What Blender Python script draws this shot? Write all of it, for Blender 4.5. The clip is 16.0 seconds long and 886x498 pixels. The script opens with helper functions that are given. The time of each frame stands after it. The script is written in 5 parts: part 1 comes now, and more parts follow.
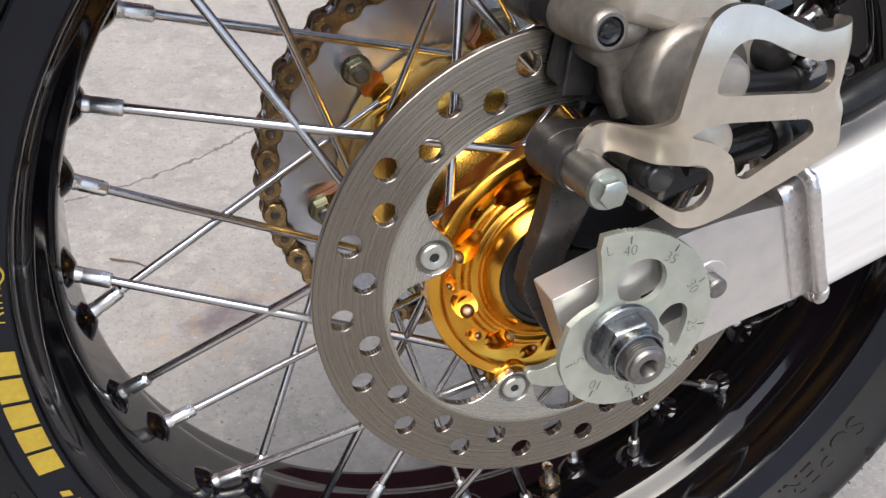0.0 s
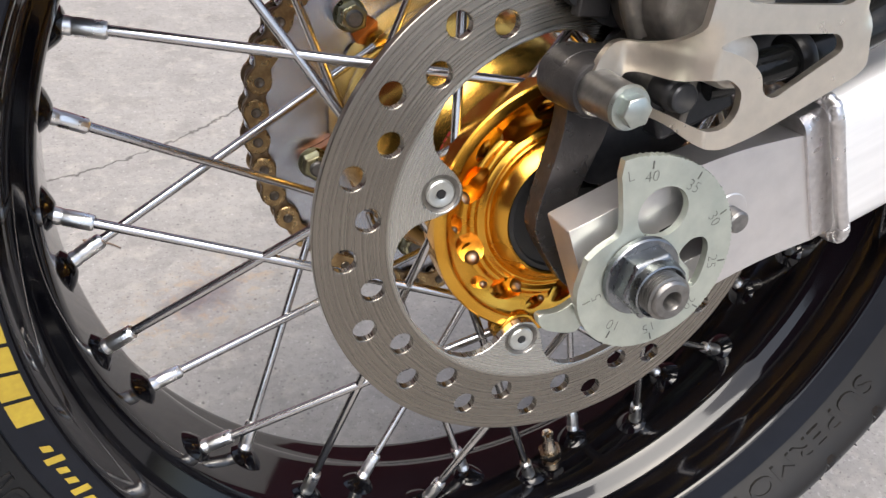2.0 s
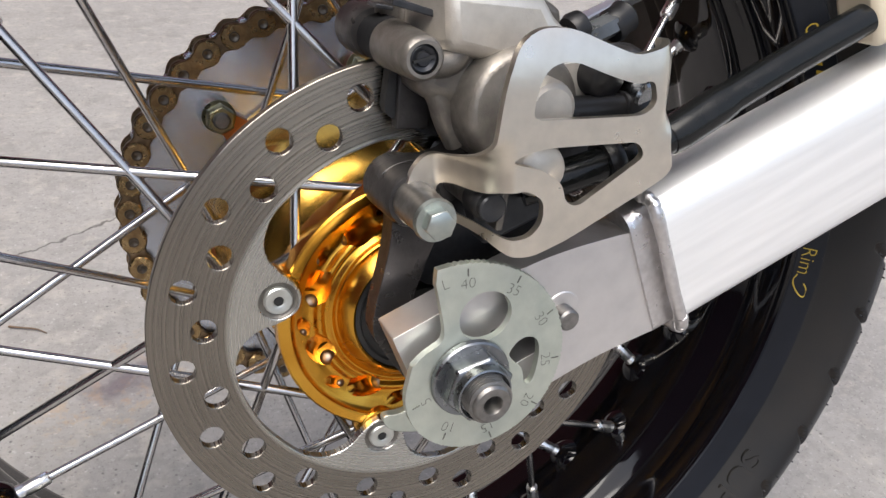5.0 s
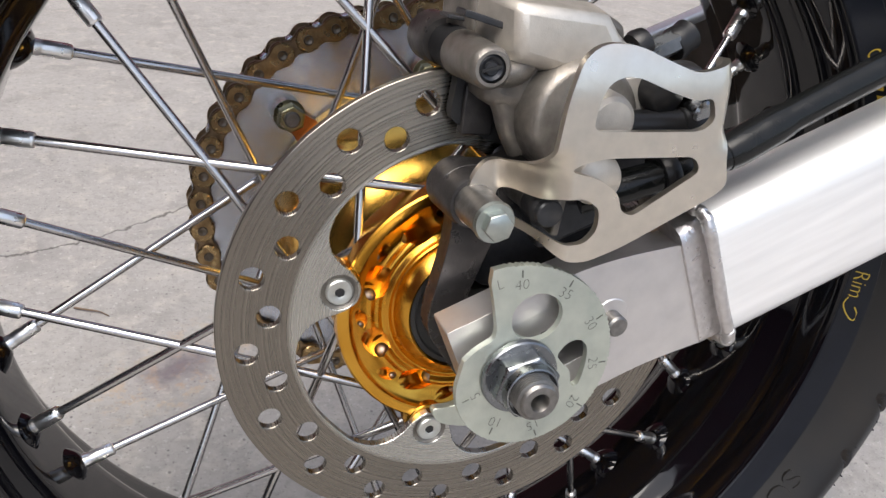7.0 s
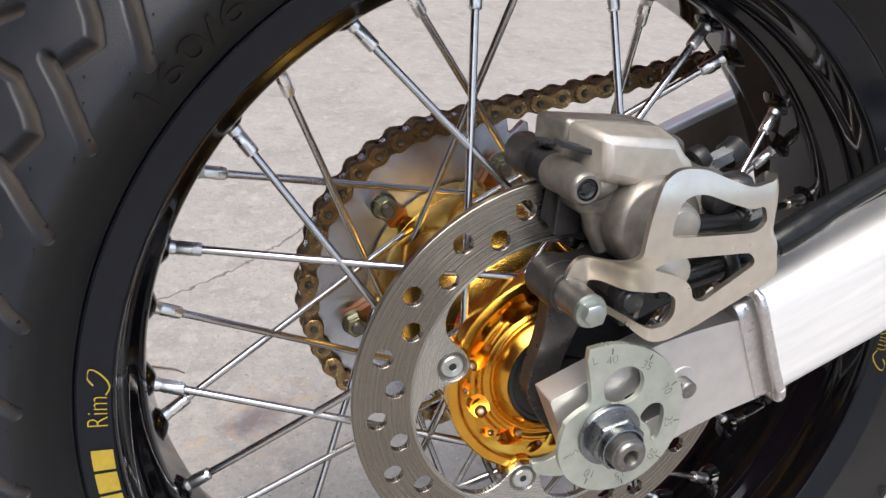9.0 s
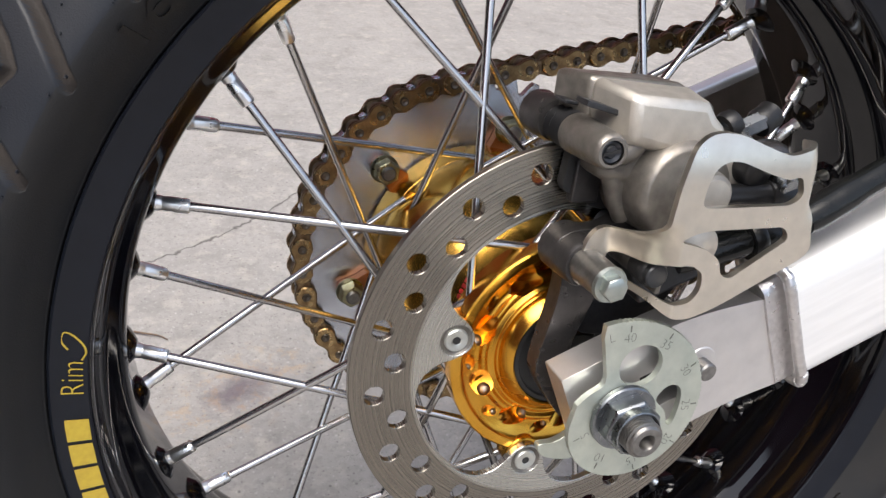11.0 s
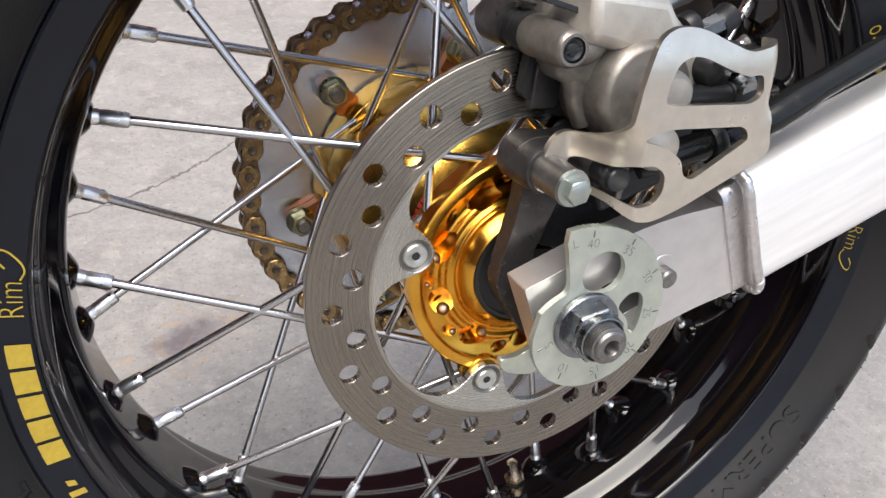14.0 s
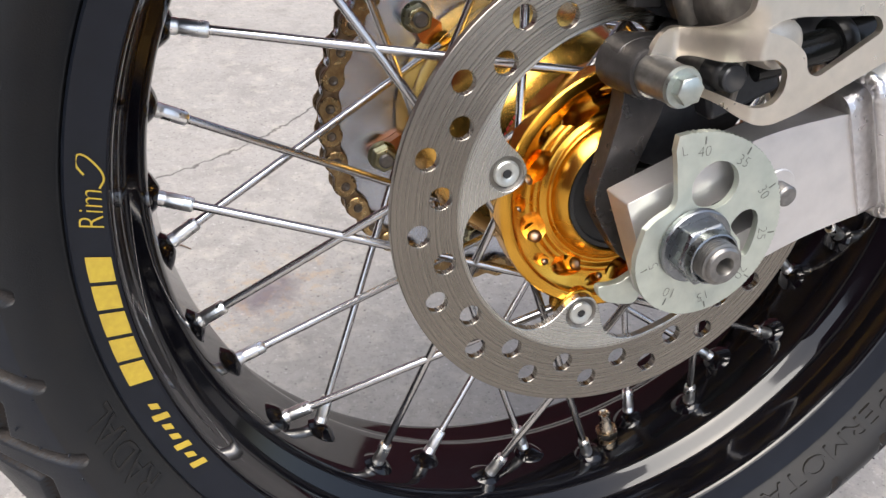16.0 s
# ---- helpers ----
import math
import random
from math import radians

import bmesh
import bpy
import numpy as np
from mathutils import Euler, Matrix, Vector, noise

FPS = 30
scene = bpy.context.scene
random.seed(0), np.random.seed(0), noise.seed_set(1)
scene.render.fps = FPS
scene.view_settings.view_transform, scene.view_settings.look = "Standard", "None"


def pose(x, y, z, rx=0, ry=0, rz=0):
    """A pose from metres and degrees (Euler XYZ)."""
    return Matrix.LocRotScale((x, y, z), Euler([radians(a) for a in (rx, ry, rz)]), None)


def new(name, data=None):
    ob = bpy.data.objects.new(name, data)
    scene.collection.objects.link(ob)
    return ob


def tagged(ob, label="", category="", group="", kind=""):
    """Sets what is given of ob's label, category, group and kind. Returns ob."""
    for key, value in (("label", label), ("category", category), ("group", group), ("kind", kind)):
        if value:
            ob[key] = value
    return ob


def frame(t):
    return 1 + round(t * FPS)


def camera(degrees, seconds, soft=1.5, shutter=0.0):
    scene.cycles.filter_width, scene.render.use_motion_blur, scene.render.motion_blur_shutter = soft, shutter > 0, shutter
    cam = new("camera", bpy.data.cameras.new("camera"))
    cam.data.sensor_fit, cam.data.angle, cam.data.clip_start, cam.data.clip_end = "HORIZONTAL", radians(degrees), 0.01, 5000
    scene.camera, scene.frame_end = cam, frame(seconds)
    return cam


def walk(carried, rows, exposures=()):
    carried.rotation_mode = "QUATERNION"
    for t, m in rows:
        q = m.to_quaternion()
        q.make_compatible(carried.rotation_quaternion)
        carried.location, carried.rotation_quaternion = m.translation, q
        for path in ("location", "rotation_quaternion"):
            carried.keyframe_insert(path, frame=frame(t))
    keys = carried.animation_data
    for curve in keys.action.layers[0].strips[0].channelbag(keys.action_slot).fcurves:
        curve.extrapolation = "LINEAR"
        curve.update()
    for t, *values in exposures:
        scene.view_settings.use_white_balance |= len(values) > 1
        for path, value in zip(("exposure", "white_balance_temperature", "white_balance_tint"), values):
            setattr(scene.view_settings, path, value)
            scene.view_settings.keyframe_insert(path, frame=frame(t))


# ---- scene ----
cam = camera(56.9, 16.0, soft=1.4)
METRES = 0.3975
FIRST = pose(-0.15956, -0.30169, 0.52931, -36.6094, -5.36487, -18.80938)
ROWS = [
    (0.0, 0.0, 0.0, 0.0, 0.0, 0.0, -0.0),
    (0.5, 0.003, -0.0117, -0.0107, -0.53, 0.42, 0.3),
    (1.0, -0.0212, -0.0081, -0.0076, -0.9, 1.21, -0.5),
    (1.5, -0.0412, 0.0258, -0.0447, -1.49, 1.03, -0.19),
    (2.0, -0.0348, 0.0474, -0.0684, -1.98, 0.44, 0.48),
    (2.5, -0.0191, 0.0495, -0.0819, -2.04, 0.21, 0.81),
    (3.0, 0.0123, 0.0546, -0.0851, -1.97, 0.33, 1.49),
    (3.5, 0.0536, 0.0545, -0.0645, -2.31, 1.17, 2.19),
    (4.0, 0.087, 0.0517, -0.0429, -3.07, 2.5, 2.73),
    (4.5, 0.1105, 0.0423, -0.026, -3.54, 3.36, 2.96),
    (5.0, 0.1127, 0.0251, -0.021, -2.85, 4.03, 2.44),
    (7.5, 0.0841, -0.0192, -0.0297, 0.43, 5.0, -1.06),
    (8.0, 0.0019, -0.1061, 0.0433, -0.84, 6.32, -1.16),
    (8.5, 0.0006, -0.1873, 0.0119, 1.0, 6.92, 0.83),
    (11.0, -0.0265, -0.1131, 0.0111, -0.09, 5.18, -0.9),
    (11.5, -0.0202, -0.0809, -0.0102, -1.86, 3.04, -0.27),
    (12.0, -0.0185, -0.0672, -0.0105, -3.29, 1.86, 0.4),
    (12.5, -0.0207, -0.0612, -0.0162, -4.01, 1.2, 0.78),
    (13.0, -0.0206, -0.0728, -0.021, -4.84, 1.0, 0.83),
    (13.5, -0.0408, -0.0934, -0.0297, -5.1, 1.82, 0.45),
    (14.0, -0.0448, -0.0827, -0.0408, -4.1, 2.46, 0.9),
    (14.5, -0.0591, -0.0559, -0.0565, -2.53, 2.65, 1.43),
    (15.0, -0.0475, -0.041, -0.0691, -1.14, 2.4, 1.32),
    (15.5, -0.0645, -0.0247, -0.096, -0.22, 1.98, 0.88),
    (16.0, -0.0605, -0.0218, -0.1102, 1.17, 1.54, 0.88),
]
walk(cam, [(t, FIRST @ pose(METRES * x, METRES * y, METRES * z, 90 + pitch, roll, yaw)) for t, x, y, z, yaw, pitch, roll in ROWS], [(t, ev, 6690, 9) for t, ev in ((0, 1.03), (1.5, 1.10), (3, 1.20), (4.5, 0.92), (5.2, 0.91), (7.5, 0.95), (8, 0.89), (8.7, 1.06), (10.8, 1.07), (12, 1.04), (14, 1.13), (15, 1.19), (16, 1.26))])

# ---- light ----
world = bpy.data.worlds.new("world")
scene.world = world
world.use_nodes = True
SUN_UP, SUN_ROUND = 66.0, 224.0
sky = world.node_tree.nodes.new("ShaderNodeTexSky")
sky.sky_type, sky.sun_disc = "NISHITA", False
sky.sun_elevation, sky.sun_rotation = radians(SUN_UP), radians(SUN_ROUND)
sky.air_density, sky.dust_density, sky.ozone_density = 1.0, 3.5, 1.0
back = world.node_tree.nodes["Background"]
back.inputs["Strength"].default_value = 0.15
haze = world.node_tree.nodes.new("ShaderNodeHueSaturation")
haze.inputs["Saturation"].default_value = 0.8
world.node_tree.links.new(sky.outputs["Color"], haze.inputs["Color"])
world.node_tree.links.new(haze.outputs["Color"], back.inputs["Color"])
sun = new("sun", bpy.data.lights.new("sun", "SUN"))
sun.data.energy, sun.data.angle, sun.data.color = 1.75, radians(48), (1.0, 0.975, 0.945)
sun.matrix_world = pose(0, 0, 3, 0, 0, 0) @ Vector((math.sin(radians(SUN_ROUND)) * math.cos(radians(SUN_UP)), math.cos(radians(SUN_ROUND)) * math.cos(radians(SUN_UP)), math.sin(radians(SUN_UP)))).to_track_quat("Z", "Y").to_matrix().to_4x4()

# ---- materials ----


def material(name, base, rough=0.5, metal=0.0, second=None, grain=200.0, amount=0.5, bump=0.0, bump_scale=400.0, coat=0.0, rough_var=0.0, stretch=(1, 1, 1), aniso=0.0, spec=0.5):
    """A principled surface whose colour wanders between two tones, with fine relief."""
    m = bpy.data.materials.new(name)
    m.use_nodes = True
    n, l = m.node_tree.nodes, m.node_tree.links
    p = n["Principled BSDF"]
    p.inputs["Roughness"].default_value = rough
    p.inputs["Metallic"].default_value = metal
    p.inputs["Coat Weight"].default_value = coat
    p.inputs["Anisotropic"].default_value = aniso
    p.inputs["Specular IOR Level"].default_value = spec
    if aniso:
        p.inputs["Anisotropic Rotation"].default_value = 0.25
        turn = n.new("ShaderNodeTangent")
        turn.direction_type, turn.axis = "RADIAL", "Y"
        l.new(turn.outputs[0], p.inputs["Tangent"])
    co = n.new("ShaderNodeTexCoord")
    mp = n.new("ShaderNodeMapping")
    mp.inputs["Scale"].default_value = stretch
    l.new(co.outputs["Object"], mp.inputs["Vector"])
    big = n.new("ShaderNodeTexNoise")
    big.inputs["Scale"].default_value = grain / 8
    big.inputs["Detail"].default_value = 4
    fine = n.new("ShaderNodeTexNoise")
    fine.inputs["Scale"].default_value = grain
    fine.inputs["Detail"].default_value = 3
    l.new(mp.outputs["Vector"], big.inputs["Vector"])
    l.new(mp.outputs["Vector"], fine.inputs["Vector"])
    both = n.new("ShaderNodeMath")
    both.operation = "MULTIPLY_ADD"
    both.inputs[1].default_value = 0.5
    l.new(big.outputs["Fac"], both.inputs[0])
    half = n.new("ShaderNodeMath")
    half.operation = "MULTIPLY"
    half.inputs[1].default_value = 0.5
    l.new(fine.outputs["Fac"], half.inputs[0])
    l.new(half.outputs[0], both.inputs[2])
    ramp = n.new("ShaderNodeMapRange")
    ramp.inputs["From Min"].default_value, ramp.inputs["From Max"].default_value = 0.35, 0.65
    l.new(both.outputs[0], ramp.inputs["Value"])
    mix = n.new("ShaderNodeMix")
    mix.data_type = "RGBA"
    mix.inputs["A"].default_value = (*base, 1)
    second = second or tuple(c * (1 - amount) for c in base)
    mix.inputs["B"].default_value = (*second, 1)
    l.new(ramp.outputs["Result"], mix.inputs["Factor"])
    l.new(mix.outputs["Result"], p.inputs["Base Color"])
    if rough_var:
        rr = n.new("ShaderNodeMapRange")
        rr.inputs["To Min"].default_value, rr.inputs["To Max"].default_value = max(0.02, rough - rough_var), rough + rough_var
        l.new(ramp.outputs["Result"], rr.inputs["Value"])
        l.new(rr.outputs["Result"], p.inputs["Roughness"])
    if bump:
        bn = n.new("ShaderNodeTexNoise")
        bn.inputs["Scale"].default_value = bump_scale
        bn.inputs["Detail"].default_value = 3
        l.new(mp.outputs["Vector"], bn.inputs["Vector"])
        bp = n.new("ShaderNodeBump")
        bp.inputs["Strength"].default_value = bump
        bp.inputs["Distance"].default_value = 0.001
        l.new(bn.outputs["Fac"], bp.inputs["Height"])
        l.new(bp.outputs["Normal"], p.inputs["Normal"])
    return m


CHROME = material("chrome", (0.92, 0.91, 0.89), 0.32, 1.0, (0.80, 0.79, 0.77), grain=150, amount=0.3, rough_var=0.08)
SPOKE = material("stainless spoke", (0.57, 0.55, 0.54), 0.22, 1.0, (0.49, 0.475, 0.465), grain=160, amount=0.4, rough_var=0.04)
GOLD = material("gold anodised aluminium", (0.85, 0.46, 0.072), 0.22, 1.0, (0.68, 0.32, 0.038), grain=60, bump=0.02, bump_scale=900, rough_var=0.07, aniso=0.4)
RIM = material("gloss black rim", (0.002, 0.002, 0.003), 0.06, 0.0, (0.0035, 0.0035, 0.005), grain=80, rough_var=0.025, spec=0.46)
RIM_SIDE = material("satin black rim side", (0.0045, 0.0058, 0.0095), 0.34, 0.0, (0.0070, 0.0085, 0.0130), grain=120, bump=0.02, rough_var=0.05, spec=0.30)
RUBBER = material("tyre tread rubber", (0.0078, 0.0096, 0.0140), 0.46, 0.0, (0.0125, 0.0140, 0.0180), grain=60, bump=0.12, bump_scale=1500, rough_var=0.08, spec=0.32)
RUBBER_SIDE = material("dusty sidewall rubber", (0.0095, 0.0100, 0.0112), 0.50, 0.0, (0.0160, 0.0148, 0.0140), grain=45, bump=0.12, bump_scale=1500, rough_var=0.06, spec=0.30)
RUBBER_DUST = material("dust in the tread grooves", (0.030, 0.024, 0.020), 0.75, 0.0, (0.018, 0.015, 0.014), grain=120, bump=0.2, bump_scale=900, spec=0.3)
RUBBER_MARK = material("moulded tyre lettering", (0.0090, 0.0090, 0.0095), 0.50, 0.0, (0.015, 0.0135, 0.0125), grain=120, bump=0.1, bump_scale=1500, spec=0.32)
YELLOW = material("yellow decal print", (0.46, 0.33, 0.035), 0.45, 0.0, (0.38, 0.26, 0.03), grain=500)
ARM = material("brushed aluminium arm", (0.96, 0.96, 0.955), 0.38, 0.60, (0.82, 0.82, 0.815), grain=110, bump=0.08, bump_scale=500, rough_var=0.09, stretch=(0.15, 1, 1.8))
LUG = material("bead blasted aluminium lug", (0.70, 0.68, 0.67), 0.40, 0.88, (0.62, 0.60, 0.59), grain=120, bump=0.06, bump_scale=1200, rough_var=0.06)
WELD = material("weld bead aluminium", (0.76, 0.74, 0.74), 0.36, 1.0, (0.6, 0.58, 0.57), grain=300, bump=0.5, bump_scale=350, rough_var=0.1)
ZINC = material("zinc plated steel", (0.58, 0.615, 0.545), 0.44, 0.85, (0.46, 0.495, 0.44), grain=120, bump=0.08, bump_scale=700, rough_var=0.1)
NUT = material("bright zinc nut", (0.31, 0.325, 0.335), 0.28, 1.0, (0.21, 0.22, 0.235), grain=250, rough_var=0.08)
STAIN_STEEL = material("satin stainless guard", (0.82, 0.755, 0.655), 0.33, 1.0, (0.68, 0.625, 0.54), grain=140, bump=0.05, bump_scale=700, rough_var=0.07)
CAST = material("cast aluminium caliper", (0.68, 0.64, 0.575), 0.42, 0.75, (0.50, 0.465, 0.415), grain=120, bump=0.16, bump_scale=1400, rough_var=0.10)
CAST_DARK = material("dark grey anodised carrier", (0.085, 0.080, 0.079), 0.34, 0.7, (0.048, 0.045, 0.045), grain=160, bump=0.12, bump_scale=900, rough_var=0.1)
# darker tone of CAST for the bridge, housing, webs and bosses
CAST_GREY = material("darker grey-brown cast aluminium", (0.27, 0.250, 0.224), 0.42, 0.75, (0.150, 0.138, 0.124), grain=150, bump=0.20, bump_scale=1500, rough_var=0.12)
BLACK_PLASTIC = material("black rubber boot", (0.009, 0.009, 0.010), 0.36, 0.0, (0.015, 0.015, 0.016), grain=200, bump=0.08, spec=0.32)
HOSE = material("glossy black hose sheath", (0.006, 0.007, 0.007), 0.20, 0.0, (0.010, 0.010, 0.010), grain=150, bump=0.04, rough_var=0.06, spec=0.28)
BOLT_ZINC = material("dull zinc flange bolt", (0.50, 0.53, 0.49), 0.36, 0.95, (0.38, 0.41, 0.38), grain=250, rough_var=0.1)
BLACK_STEEL = material("black oxide steel", (0.03, 0.033, 0.036), 0.35, 0.6, (0.05, 0.05, 0.055), grain=300)
SPROCKET = material("polished sprocket aluminium", (0.70, 0.74, 0.82), 0.26, 1.0, (0.62, 0.66, 0.74), grain=20, rough_var=0.015, aniso=0.95)
CHAIN_GOLD = material("oily gold chain plate", (0.54, 0.385, 0.19), 0.27, 0.95, (0.25, 0.16, 0.08), grain=260, bump=0.1, bump_scale=900, rough_var=0.1)
CHAIN_STEEL = material("oily brown inner chain plate", (0.36, 0.26, 0.16), 0.30, 0.95, (0.17, 0.115, 0.07), grain=260, bump=0.1, bump_scale=900, rough_var=0.1)
CHAIN_DARK = material("oily steel chain roller", (0.09, 0.075, 0.06), 0.3, 0.9, (0.18, 0.15, 0.12), grain=220)
BOLT = material("pale plated bolt", (0.66, 0.67, 0.63), 0.42, 0.95, (0.54, 0.55, 0.52), grain=250, rough_var=0.08)
NICKEL = material("nickel brass valve", (0.66, 0.58, 0.46), 0.24, 1.0, (0.54, 0.46, 0.36), grain=250, rough_var=0.08)
AXLE_STEEL = material("dull turned steel", (0.30, 0.29, 0.275), 0.46, 1.0, (0.20, 0.19, 0.18), grain=300, rough_var=0.1, aniso=0.3)
HEAD = material("weathered spoke head", (0.34, 0.28, 0.23), 0.48, 1.0, (0.24, 0.19, 0.15), grain=300, rough_var=0.1)
BRASS_NUT = material("yellow passivated nut", (0.46, 0.43, 0.27), 0.32, 1.0, (0.33, 0.30, 0.18), grain=250, rough_var=0.1)
# lighter, yellower copy of GOLD; the drum's sky reflection is in the colour
GOLD_LIT = material("gold anodised drum with sky reflection coloured in", (0.88, 0.53, 0.115), 0.24, 1.0, (0.76, 0.40, 0.068), grain=40, bump=0.02, bump_scale=900, rough_var=0.06)
# red-brown stands for a red reflection on the gold ears
GOLD_REDDENED = material("gold ear with red reflection coloured in", (0.50, 0.215, 0.095), 0.34, 1.0, (0.34, 0.13, 0.055), grain=80, rough_var=0.08)
DARK = material("dark oil seal", (0.01, 0.01, 0.011), 0.5, 0.0, (0.016, 0.016, 0.016), grain=200)
RED = material("red print", (0.45, 0.02, 0.02), 0.5)
# darker copy of the arm metal: shade put into the colour
ARM_SHADED = material("shaded inner arm face", (0.32, 0.26, 0.22), 0.5, 0.8, (0.22, 0.18, 0.15), grain=80)
CREAM = material("cream nylon guide", (0.62, 0.55, 0.42), 0.5, 0.0, (0.52, 0.45, 0.34), grain=100)
WALL = material("maroon plaster", (0.105, 0.016, 0.026), 0.8, 0.0, (0.075, 0.012, 0.019), grain=12, bump=0.3, bump_scale=120)
WALL_PALE = material("off-white plaster", (0.78, 0.77, 0.74), 0.8, 0.0, (0.70, 0.69, 0.66), grain=12, bump=0.3, bump_scale=120)
ENGRAVED = material("engraved mark", (0.27, 0.28, 0.25), 0.5, 0.8)


def disc_material():
    """Stainless disc: pale brushed lobes, a darker swept band with ring scratches."""
    m = bpy.data.materials.new("brake disc steel")
    m.use_nodes = True
    n, l = m.node_tree.nodes, m.node_tree.links
    p = n["Principled BSDF"]
    p.inputs["Metallic"].default_value = 1.0
    p.inputs["Anisotropic"].default_value = 0.88
    p.inputs["Anisotropic Rotation"].default_value = 0.25
    turn = n.new("ShaderNodeTangent")
    turn.direction_type, turn.axis = "RADIAL", "Y"
    l.new(turn.outputs[0], p.inputs["Tangent"])
    co = n.new("ShaderNodeTexCoord")
    sep = n.new("ShaderNodeSeparateXYZ")
    l.new(co.outputs["Object"], sep.inputs[0])
    xz = n.new("ShaderNodeCombineXYZ")
    l.new(sep.outputs["X"], xz.inputs["X"])
    l.new(sep.outputs["Z"], xz.inputs["Y"])
    ln = n.new("ShaderNodeVectorMath")
    ln.operation = "LENGTH"
    l.new(xz.outputs[0], ln.inputs[0])
    ring = n.new("ShaderNodeTexNoise")
    ring.noise_dimensions = "1D"
    ring.inputs["Scale"].default_value = 1000
    ring.inputs["Detail"].default_value = 5
    l.new(ln.outputs["Value"], ring.inputs["W"])
    cloud = n.new("ShaderNodeTexNoise")
    cloud.inputs["Scale"].default_value = 40
    cloud.inputs["Detail"].default_value = 4
    l.new(co.outputs["Object"], cloud.inputs["Vector"])
    swept = n.new("ShaderNodeMapRange")
    swept.inputs["From Min"].default_value, swept.inputs["From Max"].default_value = 0.0790, 0.0815
    l.new(ln.outputs["Value"], swept.inputs["Value"])
    base = n.new("ShaderNodeMix")
    base.data_type = "RGBA"
    base.inputs["A"].default_value = (0.53, 0.52, 0.480, 1)
    base.inputs["B"].default_value = (0.262, 0.238, 0.205, 1)
    l.new(swept.outputs["Result"], base.inputs["Factor"])
    scr = n.new("ShaderNodeMapRange")
    scr.inputs["From Min"].default_value, scr.inputs["From Max"].default_value = 0.35, 0.65
    scr.inputs["To Min"].default_value, scr.inputs["To Max"].default_value = 0.80, 1.16
    l.new(ring.outputs["Fac"], scr.inputs["Value"])
    plain = n.new("ShaderNodeMapRange")
    plain.inputs["To Min"].default_value, plain.inputs["To Max"].default_value = 0.96, 1.04
    l.new(ring.outputs["Fac"], plain.inputs["Value"])
    worn = n.new("ShaderNodeMix")
    l.new(swept.outputs["Result"], worn.inputs["Factor"])
    l.new(plain.outputs["Result"], worn.inputs["A"])
    l.new(scr.outputs["Result"], worn.inputs["B"])
    cl = n.new("ShaderNodeMapRange")
    cl.inputs["To Min"].default_value, cl.inputs["To Max"].default_value = 0.9, 1.1
    l.new(cloud.outputs["Fac"], cl.inputs["Value"])
    mul = n.new("ShaderNodeMath")
    mul.operation = "MULTIPLY"
    l.new(worn.outputs["Result"], mul.inputs[0])
    l.new(cl.outputs["Result"], mul.inputs[1])
    tint = n.new("ShaderNodeVectorMath")
    tint.operation = "SCALE"
    l.new(base.outputs["Result"], tint.inputs[0])
    l.new(mul.outputs[0], tint.inputs["Scale"])
    l.new(tint.outputs[0], p.inputs["Base Color"])
    rg = n.new("ShaderNodeMapRange")
    rg.inputs["To Min"].default_value, rg.inputs["To Max"].default_value = 0.20, 0.36
    l.new(ring.outputs["Fac"], rg.inputs["Value"])
    l.new(rg.outputs["Result"], p.inputs["Roughness"])
    bp = n.new("ShaderNodeBump")
    bp.inputs["Strength"].default_value, bp.inputs["Distance"].default_value = 0.12, 0.0004
    l.new(ring.outputs["Fac"], bp.inputs["Height"])
    l.new(bp.outputs["Normal"], p.inputs["Normal"])
    return m


DISC = disc_material()


